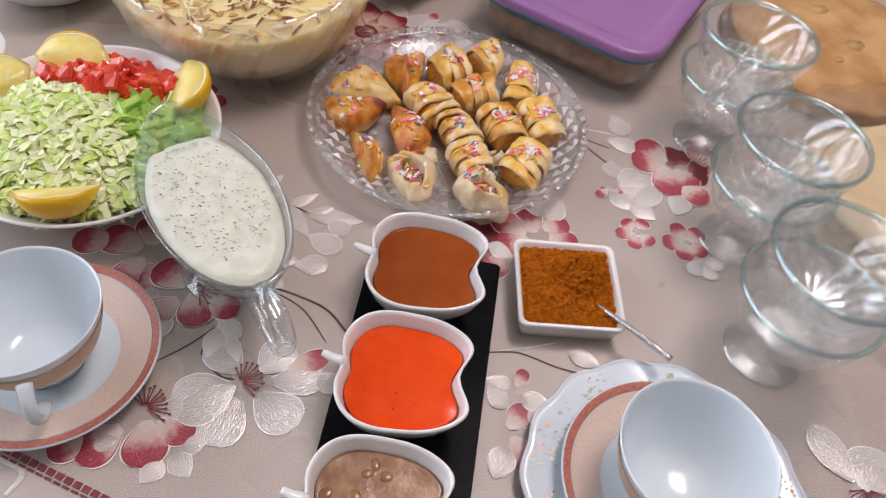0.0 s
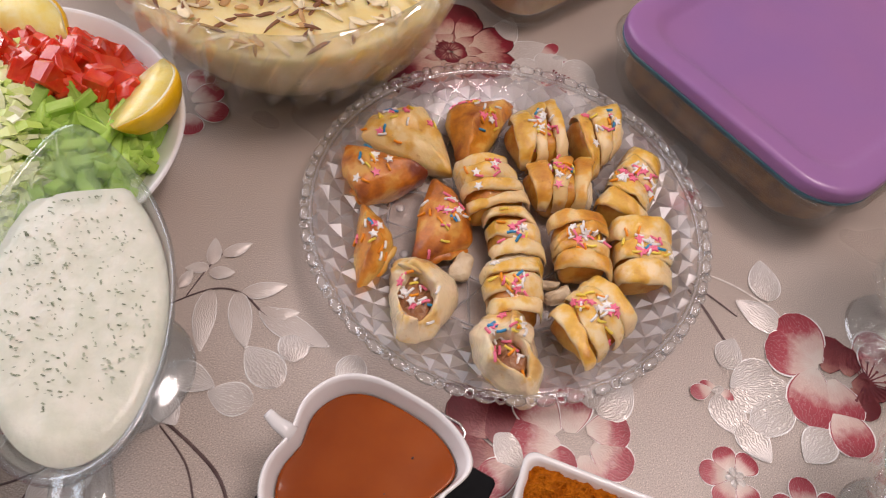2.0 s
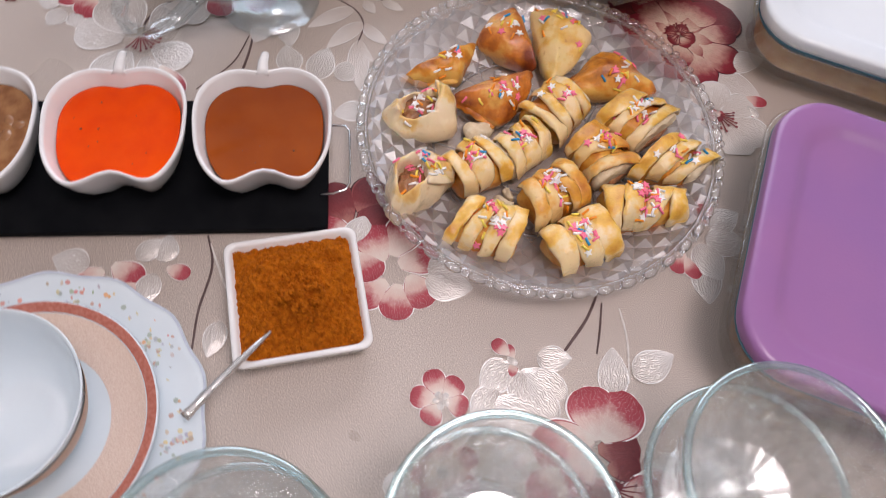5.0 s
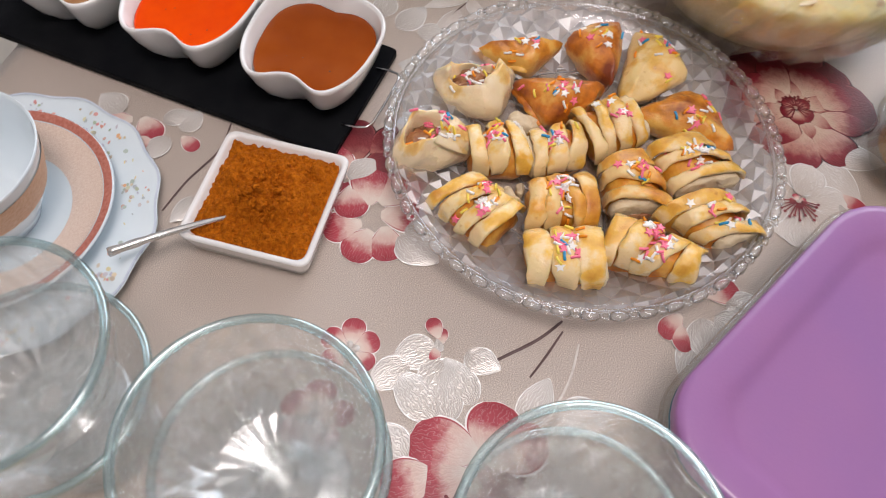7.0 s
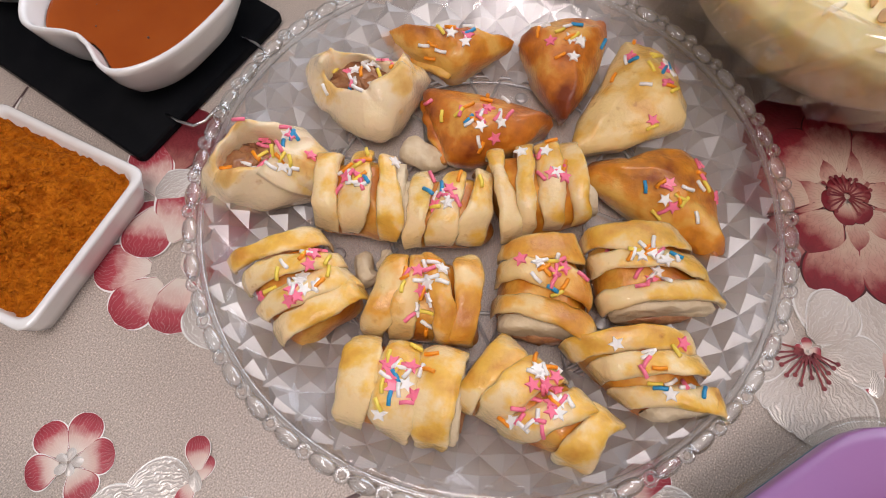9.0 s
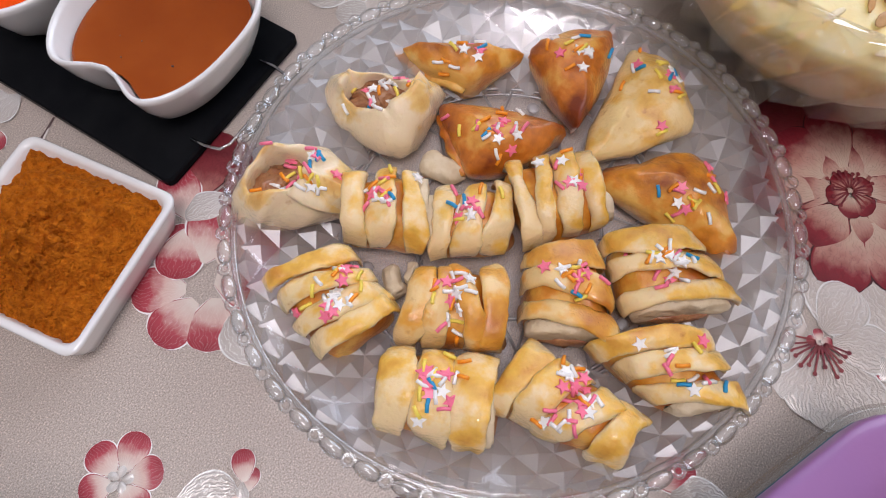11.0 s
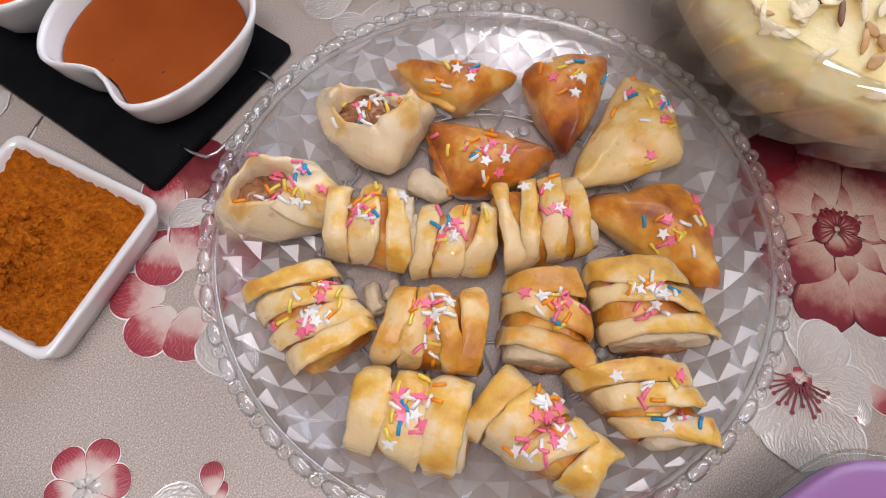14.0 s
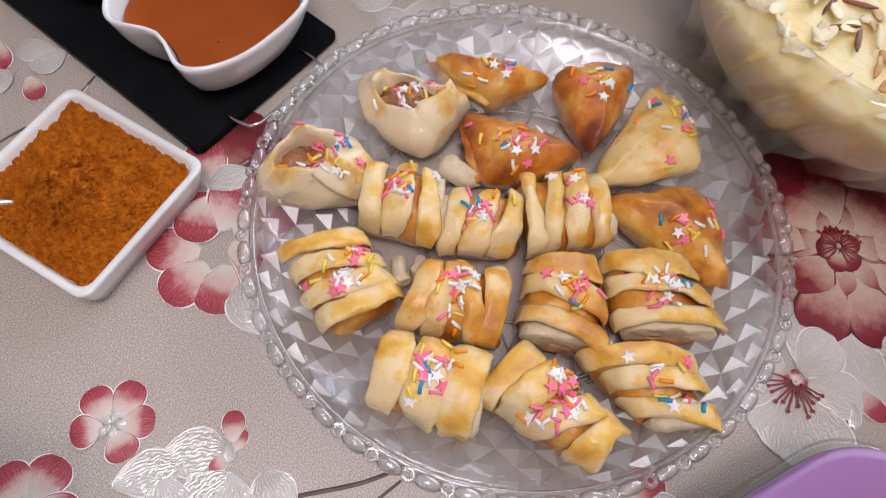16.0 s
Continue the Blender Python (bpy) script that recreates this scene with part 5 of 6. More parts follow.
spice = thing("cinnamon", CD, "heap of ground cinnamon filling the square dish", "spice")
heap_ob = part("powder", powder(0.0805, 0.0180, 0.0140), CINNAMON, spice)
bm = bmesh.new()
bm.from_mesh(heap_ob.data)
ground = mathutils.bvhtree.BVHTree.FromBMesh(bm)
bm.free()
bm = bmesh.new()
rnd = random.Random(17)
for _ in range(1100):
    x, y = max(-0.037, min(0.037, rnd.gauss(0.006, 0.020))), max(-0.037, min(0.037, rnd.gauss(0.004, 0.019)))
    hit = ground.ray_cast(Vector((x, y, 0.2)), Vector((0, 0, -1)))[0]
    s = rnd.uniform(0.0003, 0.0008) if rnd.random() < 0.88 else rnd.uniform(0.0010, 0.0031) * (0.5 + exp(-(hypot(x - 0.006, y - 0.004) / 0.014) ** 2))
    made = bmesh.ops.create_icosphere(bm, subdivisions=1, radius=s, matrix=Matrix.Translation(hit + Vector((0, 0, s * 0.2))))
    for v in made["verts"]:
        v.co += noise.noise_vector(v.co * 900) * s * 0.5
part("clumps", bm, CINNAMON, spice, "small loose clumps of powder")["kind"] = "stuff"
sp = thing("spoon", Matrix(), "small pale metal spoon stuck in the cinnamon", "spoon")
p0, p1 = Vector((0.139, -0.206, TOP + 0.0225)), Vector((0.193, -0.258, TOP + 0.034))
path = [p0.lerp(p1, t) + Vector((0, 0, 0.002 * sin(pi * t))) for t in [k / 22 for k in range(23)]]
part("handle", tube(path, lambda t: 0.0017 + 0.0014 * t + (0.0003 * sin(34 * t) if t > 0.6 else 0), 10), STEEL, sp, "twisted spoon handle")
d = (p0 - p1).normalized()
tip = p0 + d * 0.012 - Vector((0, 0, 0.004))
bm = bmesh.new()
bmesh.ops.create_uvsphere(bm, u_segments=18, v_segments=10, radius=1, matrix=Matrix.Translation(tip) @ pose(0, 0, 0, 0, 12, degrees(atan2(d.y, d.x))) @ Matrix.Diagonal((0.015, 0.010, 0.0028, 1)))
part("bowl", bm, STEEL, sp)

# ---------------------------------------------------------------- cups, saucers, plate


def strip(profile, n=72, off=0.00035):
    return lathe([(r, z + off) for r, z in profile], n)


def saucer(m, label):
    ob = thing("saucer", m, label, "saucer", "saucers on the table")
    prof = [(0.001, 0.003), (0.026, 0.003), (0.030, 0.0), (0.034, 0.0005), (0.046, 0.0055), (0.066, 0.0125), (0.0765, 0.0175), (0.0785, 0.0190), (0.0775, 0.0202), (0.0765, 0.0202), (0.066, 0.0155), (0.046, 0.0088), (0.036, 0.0062), (0.001, 0.0060)]
    part("dish", lathe(prof, 80, cap=(True, True)), PORCELAIN, ob)
    part("peach_band", strip([(0.0705, 0.01762), (0.066, 0.0156), (0.056, 0.0121), (0.0475, 0.0092)]), PEACH, ob, "peach ribbed printed band")
    part("rust_band", strip([(0.0772, 0.0203), (0.0755, 0.0199), (0.0712, 0.01792)]), RUST, ob, "rust red printed rim band")
    return ob


def teacup(m, label, deg):
    ob = thing("teacup", m, label, "cup", "teacups on the table")
    prof = [(0.001, 0.002), (0.020, 0.002), (0.024, 0.0), (0.0265, 0.0), (0.0275, 0.004), (0.033, 0.013), (0.0425, 0.030), (0.0485, 0.048), (0.0520, 0.064), (0.0528, 0.0665), (0.0520, 0.0672), (0.0505, 0.064), (0.0465, 0.047), (0.040, 0.029), (0.030, 0.013), (0.022, 0.007), (0.001, 0.006)]
    part("body", lathe(prof, 80, cap=(True, True)), PORCELAIN, ob)
    part("peach_band", lathe([(0.0440, 0.0325), (0.0464, 0.040), (0.0489, 0.048), (0.0506, 0.0560)], 80), COPPER, ob, "peach gold printed band")
    path = []
    for k in range(21):
        t = k / 20
        a = -1.25 + 2.5 * t
        path.append((0.046 + 0.004 * (1 - t) * 0 + 0.026 * cos(a) - 0.006 * (1 - t), 0, 0.037 + 0.021 * sin(a)))
    part("handle", tube(path, lambda t: 0.0042 + 0.0012 * abs(2 * t - 1), 10, 0.8), PORCELAIN, ob, m=pose(0, 0, 0, 0, 0, deg))
    return ob


saucer(pose(-0.270, -0.308, TOP + 0.0012), "white saucer with a peach band and rust rim")
teacup(pose(-0.273, -0.309, TOP + 0.0075), "white porcelain teacup with a peach gold band", -65)
plate = thing("dinner_plate", pose(0.1855, -0.354, TOP + 0.0012), "white scalloped plate printed with small flowers", "plate")


def scallop(a, k, i):
    return (0.0016 * cos(14 * a) * (1 if 4 <= k <= 10 else 0), 0)


part("dish", lathe([(0.001, 0.003), (0.055, 0.003), (0.058, 0.0), (0.062, 0.001), (0.080, 0.006), (0.100, 0.0098), (0.1045, 0.0108), (0.105, 0.0118), (0.104, 0.0126), (0.099, 0.0118), (0.080, 0.0088), (0.066, 0.0055), (0.001, 0.0052)], 112, scallop, cap=(True, True)), PORCELAIN, plate)
rnd = random.Random(77)
PRINT = island_material("small_flower_prints", [(0.74, 0.45, 0.20), (0.70, 0.30, 0.30), (0.38, 0.48, 0.34), (0.45, 0.45, 0.58), (0.78, 0.62, 0.30), (0.50, 0.56, 0.46)], 0.3)
bm = bmesh.new()
for c in range(9):
    ca = 2 * pi * c / 9 + rnd.uniform(-0.1, 0.1)
    for _ in range(34):
        a, r = ca + rnd.gauss(0, 0.15), rnd.uniform(0.079, 0.098)
        z = 0.0088 + (r - 0.080) / 0.019 * 0.0030 + 0.0005
        bmesh.ops.create_circle(bm, cap_ends=True, segments=6, radius=rnd.uniform(0.0008, 0.0021), matrix=pose(r * cos(a), r * sin(a), z, 0, 0, rnd.uniform(0, 60)) @ Matrix.Diagonal((1, rnd.uniform(0.4, 1), 1, 1)) @ pose(0, 0, 0, 0, 0, 0))
part("flower_print", bm, PRINT, plate, "sprays of small pastel flowers", smooth=False)
part("rim_line", lathe([(0.1046, 0.0131), (0.1030, 0.0129)], 112, lambda a, k, i: (0.0016 * cos(14 * a), 0)), surface("grey_blue_rim_line", (0.50, 0.56, 0.66), (0.58, 0.63, 0.72), 200, 0.3), plate, "thin grey blue rim line")
saucer(pose(0.1845, -0.353, TOP + 0.0072), "white saucer with a peach band and rust rim on a plate")
teacup(pose(0.1846, -0.353, TOP + 0.0135), "white porcelain teacup with a peach gold band on a plate", -40)

# ---------------------------------------------------------------- sauceboat
SB = pose(-0.1748, -0.1962, TOP + 0.0012, 0, 0, 127)


def boat_ring(s, z, n=56, spout=1.0):
    pts = []
    for k in range(n):
        a = 2 * pi * k / n
        c, q = cos(a), sin(a)
        x = 0.101 * c
        y = 0.0505 * q * (1 - 0.32 * spout * max(0, c) ** 2)
        pts.append((x * s, y * s, z + spout * 0.008 * max(0, c) ** 3 * (z > 0.06)))
    return pts


boat = thing("sauceboat", SB, "clear glass footed sauceboat with a handle", "sauceboat")
rings = [boat_ring(0.30, 0.026), boat_ring(0.46, 0.030), boat_ring(0.70, 0.042), boat_ring(0.86, 0.058), boat_ring(0.96, 0.077), boat_ring(1.0, 0.0865), boat_ring(0.985, 0.089), boat_ring(0.945, 0.0865), boat_ring(0.90, 0.076), boat_ring(0.80, 0.059), boat_ring(0.63, 0.045), boat_ring(0.40, 0.034), boat_ring(0.20, 0.032)]
part("bowl", loft(rings), BOWLGLASS, boat)
part("foot", lathe([(0.014, 0.030), (0.012, 0.022), (0.014, 0.012), (0.030, 0.005), (0.040, 0.003), (0.0415, 0.0015), (0.040, 0.0), (0.001, 0.002)], 40, cap=(True, True)), BOWLGLASS, boat, m=pose(-0.010, -0.004, 0))
path = [(-0.094, 0, 0.080), (-0.108, 0, 0.083), (-0.124, 0, 0.078), (-0.132, 0, 0.064), (-0.130, 0, 0.046), (-0.116, 0, 0.033), (-0.094, 0, 0.031), (-0.066, 0, 0.042)]
sm = []
for i in range(len(path) - 1):
    for k in range(4):
        sm.append(Vector(path[i]).lerp(Vector(path[i + 1]), k / 4))
sm.append(Vector(path[-1]))
part("handle", tube(sm, 0.0075, 10, 0.62), BOWLGLASS, boat)
y_ob = thing("herb_yogurt", SB, "white yogurt sauce flecked with herbs in the sauceboat", "sauce")


def yog(s, z, wob=0.0):
    out = []
    for x, y, _ in boat_ring(s, 0, spout=1.0):
        x = min(x, 0.066 + 0.10 * wob)
        out.append((x, y, z + 0.0016 * noise.noise(Vector((x * 55, y * 55, 2)))))
    return out


part("sauce", loft([yog(0.44, 0.0365), yog(0.68, 0.0500), yog(0.79, 0.0610), yog(0.885, 0.0755), yog(0.885, 0.0772), yog(0.75, 0.0785), yog(0.5, 0.0795), yog(0.25, 0.080), yog(0.03, 0.080)]), YOGURT, y_ob)
bm = bmesh.new()
rnd = random.Random(5)
for _ in range(400):
    a, r = rnd.uniform(0, 2 * pi), sqrt(rnd.random()) * 0.84
    x, y = min(0.080 * r * cos(a), 0.06), 0.046 * r * sin(a)
    z = (0.0800 - 0.002 * r ** 3) + 0.0016 * noise.noise(Vector((x * 55, y * 55, 2))) + 0.0002
    bmesh.ops.create_circle(bm, cap_ends=True, segments=5, radius=rnd.uniform(0.0003, 0.0008) if rnd.random() < 0.6 else rnd.uniform(0.0007, 0.0011), matrix=pose(x, y, z + 0.0005, rnd.uniform(-12, 12), 0, rnd.uniform(0, 90)) @ Matrix.Diagonal((rnd.uniform(1, 2), 0.6, 1, 1)))
part("herb_fleck", bm, HERB, y_ob, "chopped green herb flecks", smooth=False)["kind"] = "stuff"

# ---------------------------------------------------------------- salad
SA = pose(-0.310, -0.113, TOP + 0.0012)
sb = solid("salad_bowl", lathe([(0.001, 0.003), (0.050, 0.003), (0.054, 0.0), (0.058, 0.001), (0.080, 0.018), (0.103, 0.040), (0.1125, 0.0505), (0.1135, 0.0525), (0.112, 0.0537), (0.1095, 0.052), (0.099, 0.041), (0.076, 0.021), (0.054, 0.0075), (0.001, 0.006)], 88, cap=(True, True)), WHITEDISH, SA, "wide white porcelain salad bowl", "bowl")


def heap(r, rim=0.038, top=0.030):
    return rim + top * max(0, 1 - (r / 0.108) ** 2) ** 0.8


# lettuce fills the near side and the middle, up to the tomato and the cucumber
bm = bmesh.new()
rnd = random.Random(21)


def shred(bm, m, ln, wd):
    n = 4
    prev = None
    for i in range(n + 1):
        t = i / n * 2 - 1
        c = Vector((t * ln / 2, 0.18 * ln * t * t * sin(3000 * ln), -(0.10 + 0.35 * abs(sin(900 * ln))) * ln * t * t))
        w = wd / 2 * (1 - 0.22 * t * t) * (1 + 0.22 * sin(5 * t + 2000 * wd))
        row = [bm.verts.new(m @ (c + Vector(q))) for q in ((0, w, 0.0003), (0, -w, 0.0003), (0, -w * 0.9, -0.0006), (0, w * 0.9, -0.0006))]
        if prev:
            for a in range(4):
                b = (a + 1) % 4
                bm.faces.new((prev[a], prev[b], row[b], row[a]))
        else:
            bm.faces.new(row[::-1])
        prev = row
    bm.faces.new(prev)


count = 0
while count < 3400:
    x, y = rnd.uniform(-0.104, 0.075), rnd.uniform(-0.100, 0.075)
    r = hypot(x, y)
    if r > 0.093 or (x * 0.75 + y * 0.66) > 0.022 + 0.010 * noise.noise(Vector((x * 40, y * 40, 1))):
        continue
    z = heap(r, 0.036, 0.036) - rnd.uniform(-0.003, 0.011)
    shred(bm, pose(x, y, z, rnd.uniform(-30, 30), rnd.uniform(-26, 26), rnd.uniform(0, 360)), rnd.uniform(0.009, 0.022), rnd.uniform(0.0034, 0.0085))
    count += 1
solid("shredded_lettuce", bm, LETTUCE, SA, "heap of pale green shredded lettuce in the salad bowl", "lettuce", kind="stuff", smooth=False)
# a soft bed under all the pieces
solid("lettuce_bed", lathe([(0.001, 0.030), (0.050, 0.030), (0.085, 0.0315), (0.094, 0.0365), (0.089, 0.042), (0.060, 0.0535), (0.030, 0.0600), (0.001, 0.0615)], 48, cap=(True, True)), surface("pale_lettuce_leaf", (0.60, 0.72, 0.28), (0.74, 0.82, 0.46), 60, 0.5, 0.6, 150), SA, "pale green lettuce bed in the salad bowl", "lettuce", kind="stuff")


def dice_mesh(sx, sy, sz, seed):
    bm = box((sx, sy, sz), min(sx, sy, sz) * 0.13, 1)
    for v in bm.verts:
        v.co += noise.noise_vector(v.co * 90 + Vector((seed * 3.3, 0, 0))) * 0.0017
    return bm


tom = thing("tomato_heap", SA, "heap of diced red tomato in the salad bowl", "tomato")
TM = [mesh_of("tomato_cube", dice_mesh(0.0170, 0.015, 0.013, s), TOMATO, False) for s in range(5)]
rnd = random.Random(22)
n = 0
while n < 92:
    x, y = rnd.uniform(-0.055, 0.072), rnd.uniform(0.0, 0.096)
    r = hypot(x, y)
    if r > 0.092 or y < 0.030 - 0.22 * x or y < 0.022 + 0.55 * x:
        continue
    part("tomato_cube", TM[n % 5], None, tom, m=pose(x, y, heap(r, 0.038, 0.034) - rnd.uniform(-0.003, 0.010), rnd.uniform(0, 90), rnd.uniform(0, 90), rnd.uniform(0, 90)))
    n += 1
cuke = thing("cucumber_heap", SA, "heap of pale green cucumber sticks in the salad bowl", "cucumber")
CM = [mesh_of("cucumber_stick", dice_mesh(0.040 - 0.003 * s, 0.0075, 0.0062, s + 9), CUCUMBER, False) for s in range(4)]
rnd = random.Random(23)
n = 0
while n < 110:
    x, y = rnd.uniform(0.010, 0.100), rnd.uniform(-0.090, 0.060)
    r = hypot(x, y)
    if r > 0.090 or (x * 0.75 + y * 0.66) < 0.016 or y > 0.012 + 0.55 * x:
        continue
    part("cucumber_stick", CM[n % 4], None, cuke, m=pose(x, y, heap(r, 0.036, 0.028) - rnd.uniform(-0.002, 0.009), rnd.uniform(-35, 35), rnd.uniform(-22, 22), rnd.gauss(120, 50)))
    n += 1


def lemon_wedge(m, label):
    """A quarter of a lemon: curved peel, pith and flesh on its two cut faces."""
    ob = thing("lemon_wedge", m, label, "lemon", "lemon wedges on the salad")
    L, R = 0.028, 0.0245

    def shell(r0, r1, a0, a1):
        rings = []
        for k in range(17):
            t = k / 16 * 2 - 1
            s = max(0.04, sqrt(max(0, 1 - t * t))) ** 0.8
            x = t * L + 0.004 * (abs(t) > 0.95) * (1 if t > 0 else -1)
            arc = [(x, r1 * s * cos(a0 + (a1 - a0) * i / 12), r1 * s * sin(a0 + (a1 - a0) * i / 12)) for i in range(13)]
            inn = [(x * 0.97, r0 * s * cos(a0 + (a1 - a0) * i / 12), r0 * s * sin(a0 + (a1 - a0) * i / 12)) for i in range(12, -1, -1)] if r0 > 0 else [(x, 0, 0)]
            rings.append(arc + inn)
        return loft(rings)

    part("peel", shell(R * 0.93, R, radians(-172), radians(-8)), PEEL, ob)
    part("pith", shell(R * 0.85, R * 0.93, radians(-172), radians(-8)), PITH, ob)
    part("flesh", shell(0, R * 0.85, radians(-172), radians(-8)), PULP, ob)
    return ob


lemon_wedge(SA @ pose(-0.034, 0.070, 0.067, 40, 0, 6), "yellow lemon wedge on the tomato")
lemon_wedge(SA @ pose(0.070, 0.054, 0.069, -30, 0, 100), "yellow lemon wedge beside the tomato")
lemon_wedge(SA @ pose(0.014, -0.084, 0.067, -36, 0, 16), "yellow lemon wedge on the lettuce rim")
lemon_wedge(SA @ pose(-0.088, 0.030, 0.067, 20, 0, 40), "yellow lemon wedge on the lettuce")

# ---------------------------------------------------------------- bowl of custard
CB = pose(-0.2255, 0.1025, TOP + 0.0012)
gb = thing("glass_bowl", CB, "large fluted clear glass bowl", "bowl")
fl = lambda a, k, i: (0.0056 * (1 if (i + k) % 2 else -1) if k in (4, 5, 6, 7) else 0, 0.0012 * (1 if i % 2 else -1) if k in (7, 8) else 0)
part("bowl", lathe([(0.001, 0.004), (0.052, 0.004), (0.058, 0.0), (0.068, 0.002), (0.093, 0.016), (0.111, 0.043), (0.1225, 0.074), (0.1300, 0.105), (0.1315, 0.110), (0.130, 0.1120), (0.126, 0.110), (0.1195, 0.075), (0.108, 0.0445), (0.090, 0.0190), (0.064, 0.0085), (0.001, 0.0080)], 56, fl, cap=(True, True)), CUTGLASS, gb, smooth=False)
cu = thing("custard_dessert", CB, "yellow custard dessert topped with flaked almonds", "dessert")


def cust(r, z):
    return [(r * cos(2 * pi * k / 72), r * sin(2 * pi * k / 72), z + (0.0022 * noise.noise(Vector((r * cos(2 * pi * k / 72) * 32, r * sin(2 * pi * k / 72) * 32, 4))) if z > 0.084 else 0)) for k in range(72)]


part("custard", loft([cust(0.045, 0.0095), cust(0.0625, 0.0096), cust(0.0880, 0.0200), cust(0.1062, 0.0452), cust(0.1180, 0.0745), cust(0.1205, 0.0835), cust(0.1185, 0.0862), cust(0.10, 0.0870), cust(0.07, 0.0876), cust(0.03, 0.0880), cust(0.002, 0.0880)]), CUSTARD, cu)
rnd = random.Random(31)
FLAKES = []
for k in range(9):
    sx, sy = ((0.017, 0.0034), (0.015, 0.0030), (0.012, 0.0058), (0.019, 0.0028), (0.014, 0.0036), (0.016, 0.0070), (0.021, 0.0030), (0.013, 0.0040), (0.010, 0.0052))[k]
    bm = bmesh.new()
    bmesh.ops.create_uvsphere(bm, u_segments=10, v_segments=6, radius=0.5, matrix=Matrix.Diagonal((sx, sy, 0.0018, 1)))
    for v in bm.verts:
        v.co.z += 10 * v.co.x ** 2 * (1 if k % 2 else -1)
        v.co += noise.noise_vector(v.co * 260 + Vector((k, 0, 0))) * 0.0008
    FLAKES.append(mesh_of("almond_flake", bm, ALMONDS[(0, 1, 2, 0, 2, 0, 1, 0, 2)[k]]))
for _ in range(360):
    a, r = rnd.uniform(0, 2 * pi), min(0.114, sqrt(rnd.random()) * 0.116)
    part("almond_flake", rnd.choice(FLAKES), None, cu, m=pose(r * cos(a), r * sin(a), 0.0888 + rnd.uniform(0, 0.0016), rnd.uniform(-22, 22), rnd.uniform(-18, 18), rnd.uniform(0, 360)))

# ---------------------------------------------------------------- lidded boxes


def lidded_box(m, w, h, tall, taper, lid, lid_name, content, label, content_label, body_mat):
    ob = thing("food_container", m, label, "container", "lidded glass containers")
    o = lambda k, inset, r: [(x, y) for x, y in rrect(w - 2 * inset, h - 2 * inset, r, 8)]
    H = tall
    outer = [(taper + 0.012, 0.0), (taper + 0.003, 0.003), (taper * 0.55, H * 0.35), (0.0025, H * 0.80), (-0.001, H * 0.90), (0.001, H * 0.925), (0.0085, H * 0.90), (taper * 0.6 + 0.004, H * 0.36), (taper + 0.007, 0.009), (taper + 0.020, 0.007)]
    part("body", loft([[(x, y, z) for x, y in o(0, i, 0.040 - i * 0.4)] for i, z in outer]), body_mat, ob)
    seal = loft([[(x, y, z) for x, y in o(0, i, 0.040)] for i, z in ((0.0045, H * 0.86), (0.0028, H * 0.93), (0.0028, H * 0.96), (0.0075, H * 0.96), (0.0075, H * 0.86))], close=True)
    lt = H * 0.93
    top = [(0.010, lt), (0.0032, lt), (0.0026, lt + 0.004), (0.0032, lt + 0.0095), (0.004, lt + 0.0118), (0.008, lt + 0.0124), (0.020, lt + 0.0122), (0.0245, lt + 0.0105), (0.0275, lt + 0.0085), (0.032, lt + 0.0078), (0.060, lt + 0.0076)]
    cover = part("lid", loft([[(x, y, z) for x, y in o(0, i, max(0.012, 0.042 - i * 0.55))] for i, z in top]), lid, ob, lid_name)
    part("seal", seal, SEAL, cover, "blue green silicone seal")
    fo = [(taper + 0.010, 0.0095), (taper * 0.6 + 0.0065, H * 0.36), (0.015, H * 0.74), (0.030, H * 0.76), (0.06, H * 0.76)]
    rows = [[(x, y, z) for x, y in o(0, i, max(0.010, 0.038 - i * 0.4))] for i, z in fo]
    fd = thing("food_filling", m, content_label, "food")
    part("filling", loft(rows), content, fd)
    return ob


CLEARBOX = glass("clear_container_glass", (0.985, 0.99, 0.985), 0.90, 0.02, shine=0.05, rim=0.35)
lidded_box(pose(0.1655, 0.2400, TOP + 0.0012, 0, 0, -28), 0.228, 0.27, 0.060, 0.013, PURPLE, "purple plastic snap lid", STEW, "glass food container with a purple plastic lid", "brown baked food inside the purple-lidded container", CLEARBOX)
lidded_box(pose(-0.073, 0.319, TOP + 0.0012, 0, 0, -28), 0.160, 0.24, 0.052, 0.010, WHITELID, "white plastic snap lid", BAKED, "glass food container with a white plastic lid", "golden baked food inside the white-lidded container", CLEARBOX)
# a dark dish beyond them
rr = lambda i: rrect(0.22 - 2 * i, 0.16 - 2 * i, 0.035, 6)
solid("dark_dish", loft([[(x, y, z) for x, y in rr(i)] for i, z in ((0.03, 0), (0.024, 0.002), (0.008, 0.035), (0.0, 0.042), (0.004, 0.044), (0.012, 0.036), (0.03, 0.010), (0.05, 0.009))]), SMOKE, pose(0.105, 0.515, TOP + 0.0012, 0, 0, -25), "dark smoked glass baking dish", "dish")
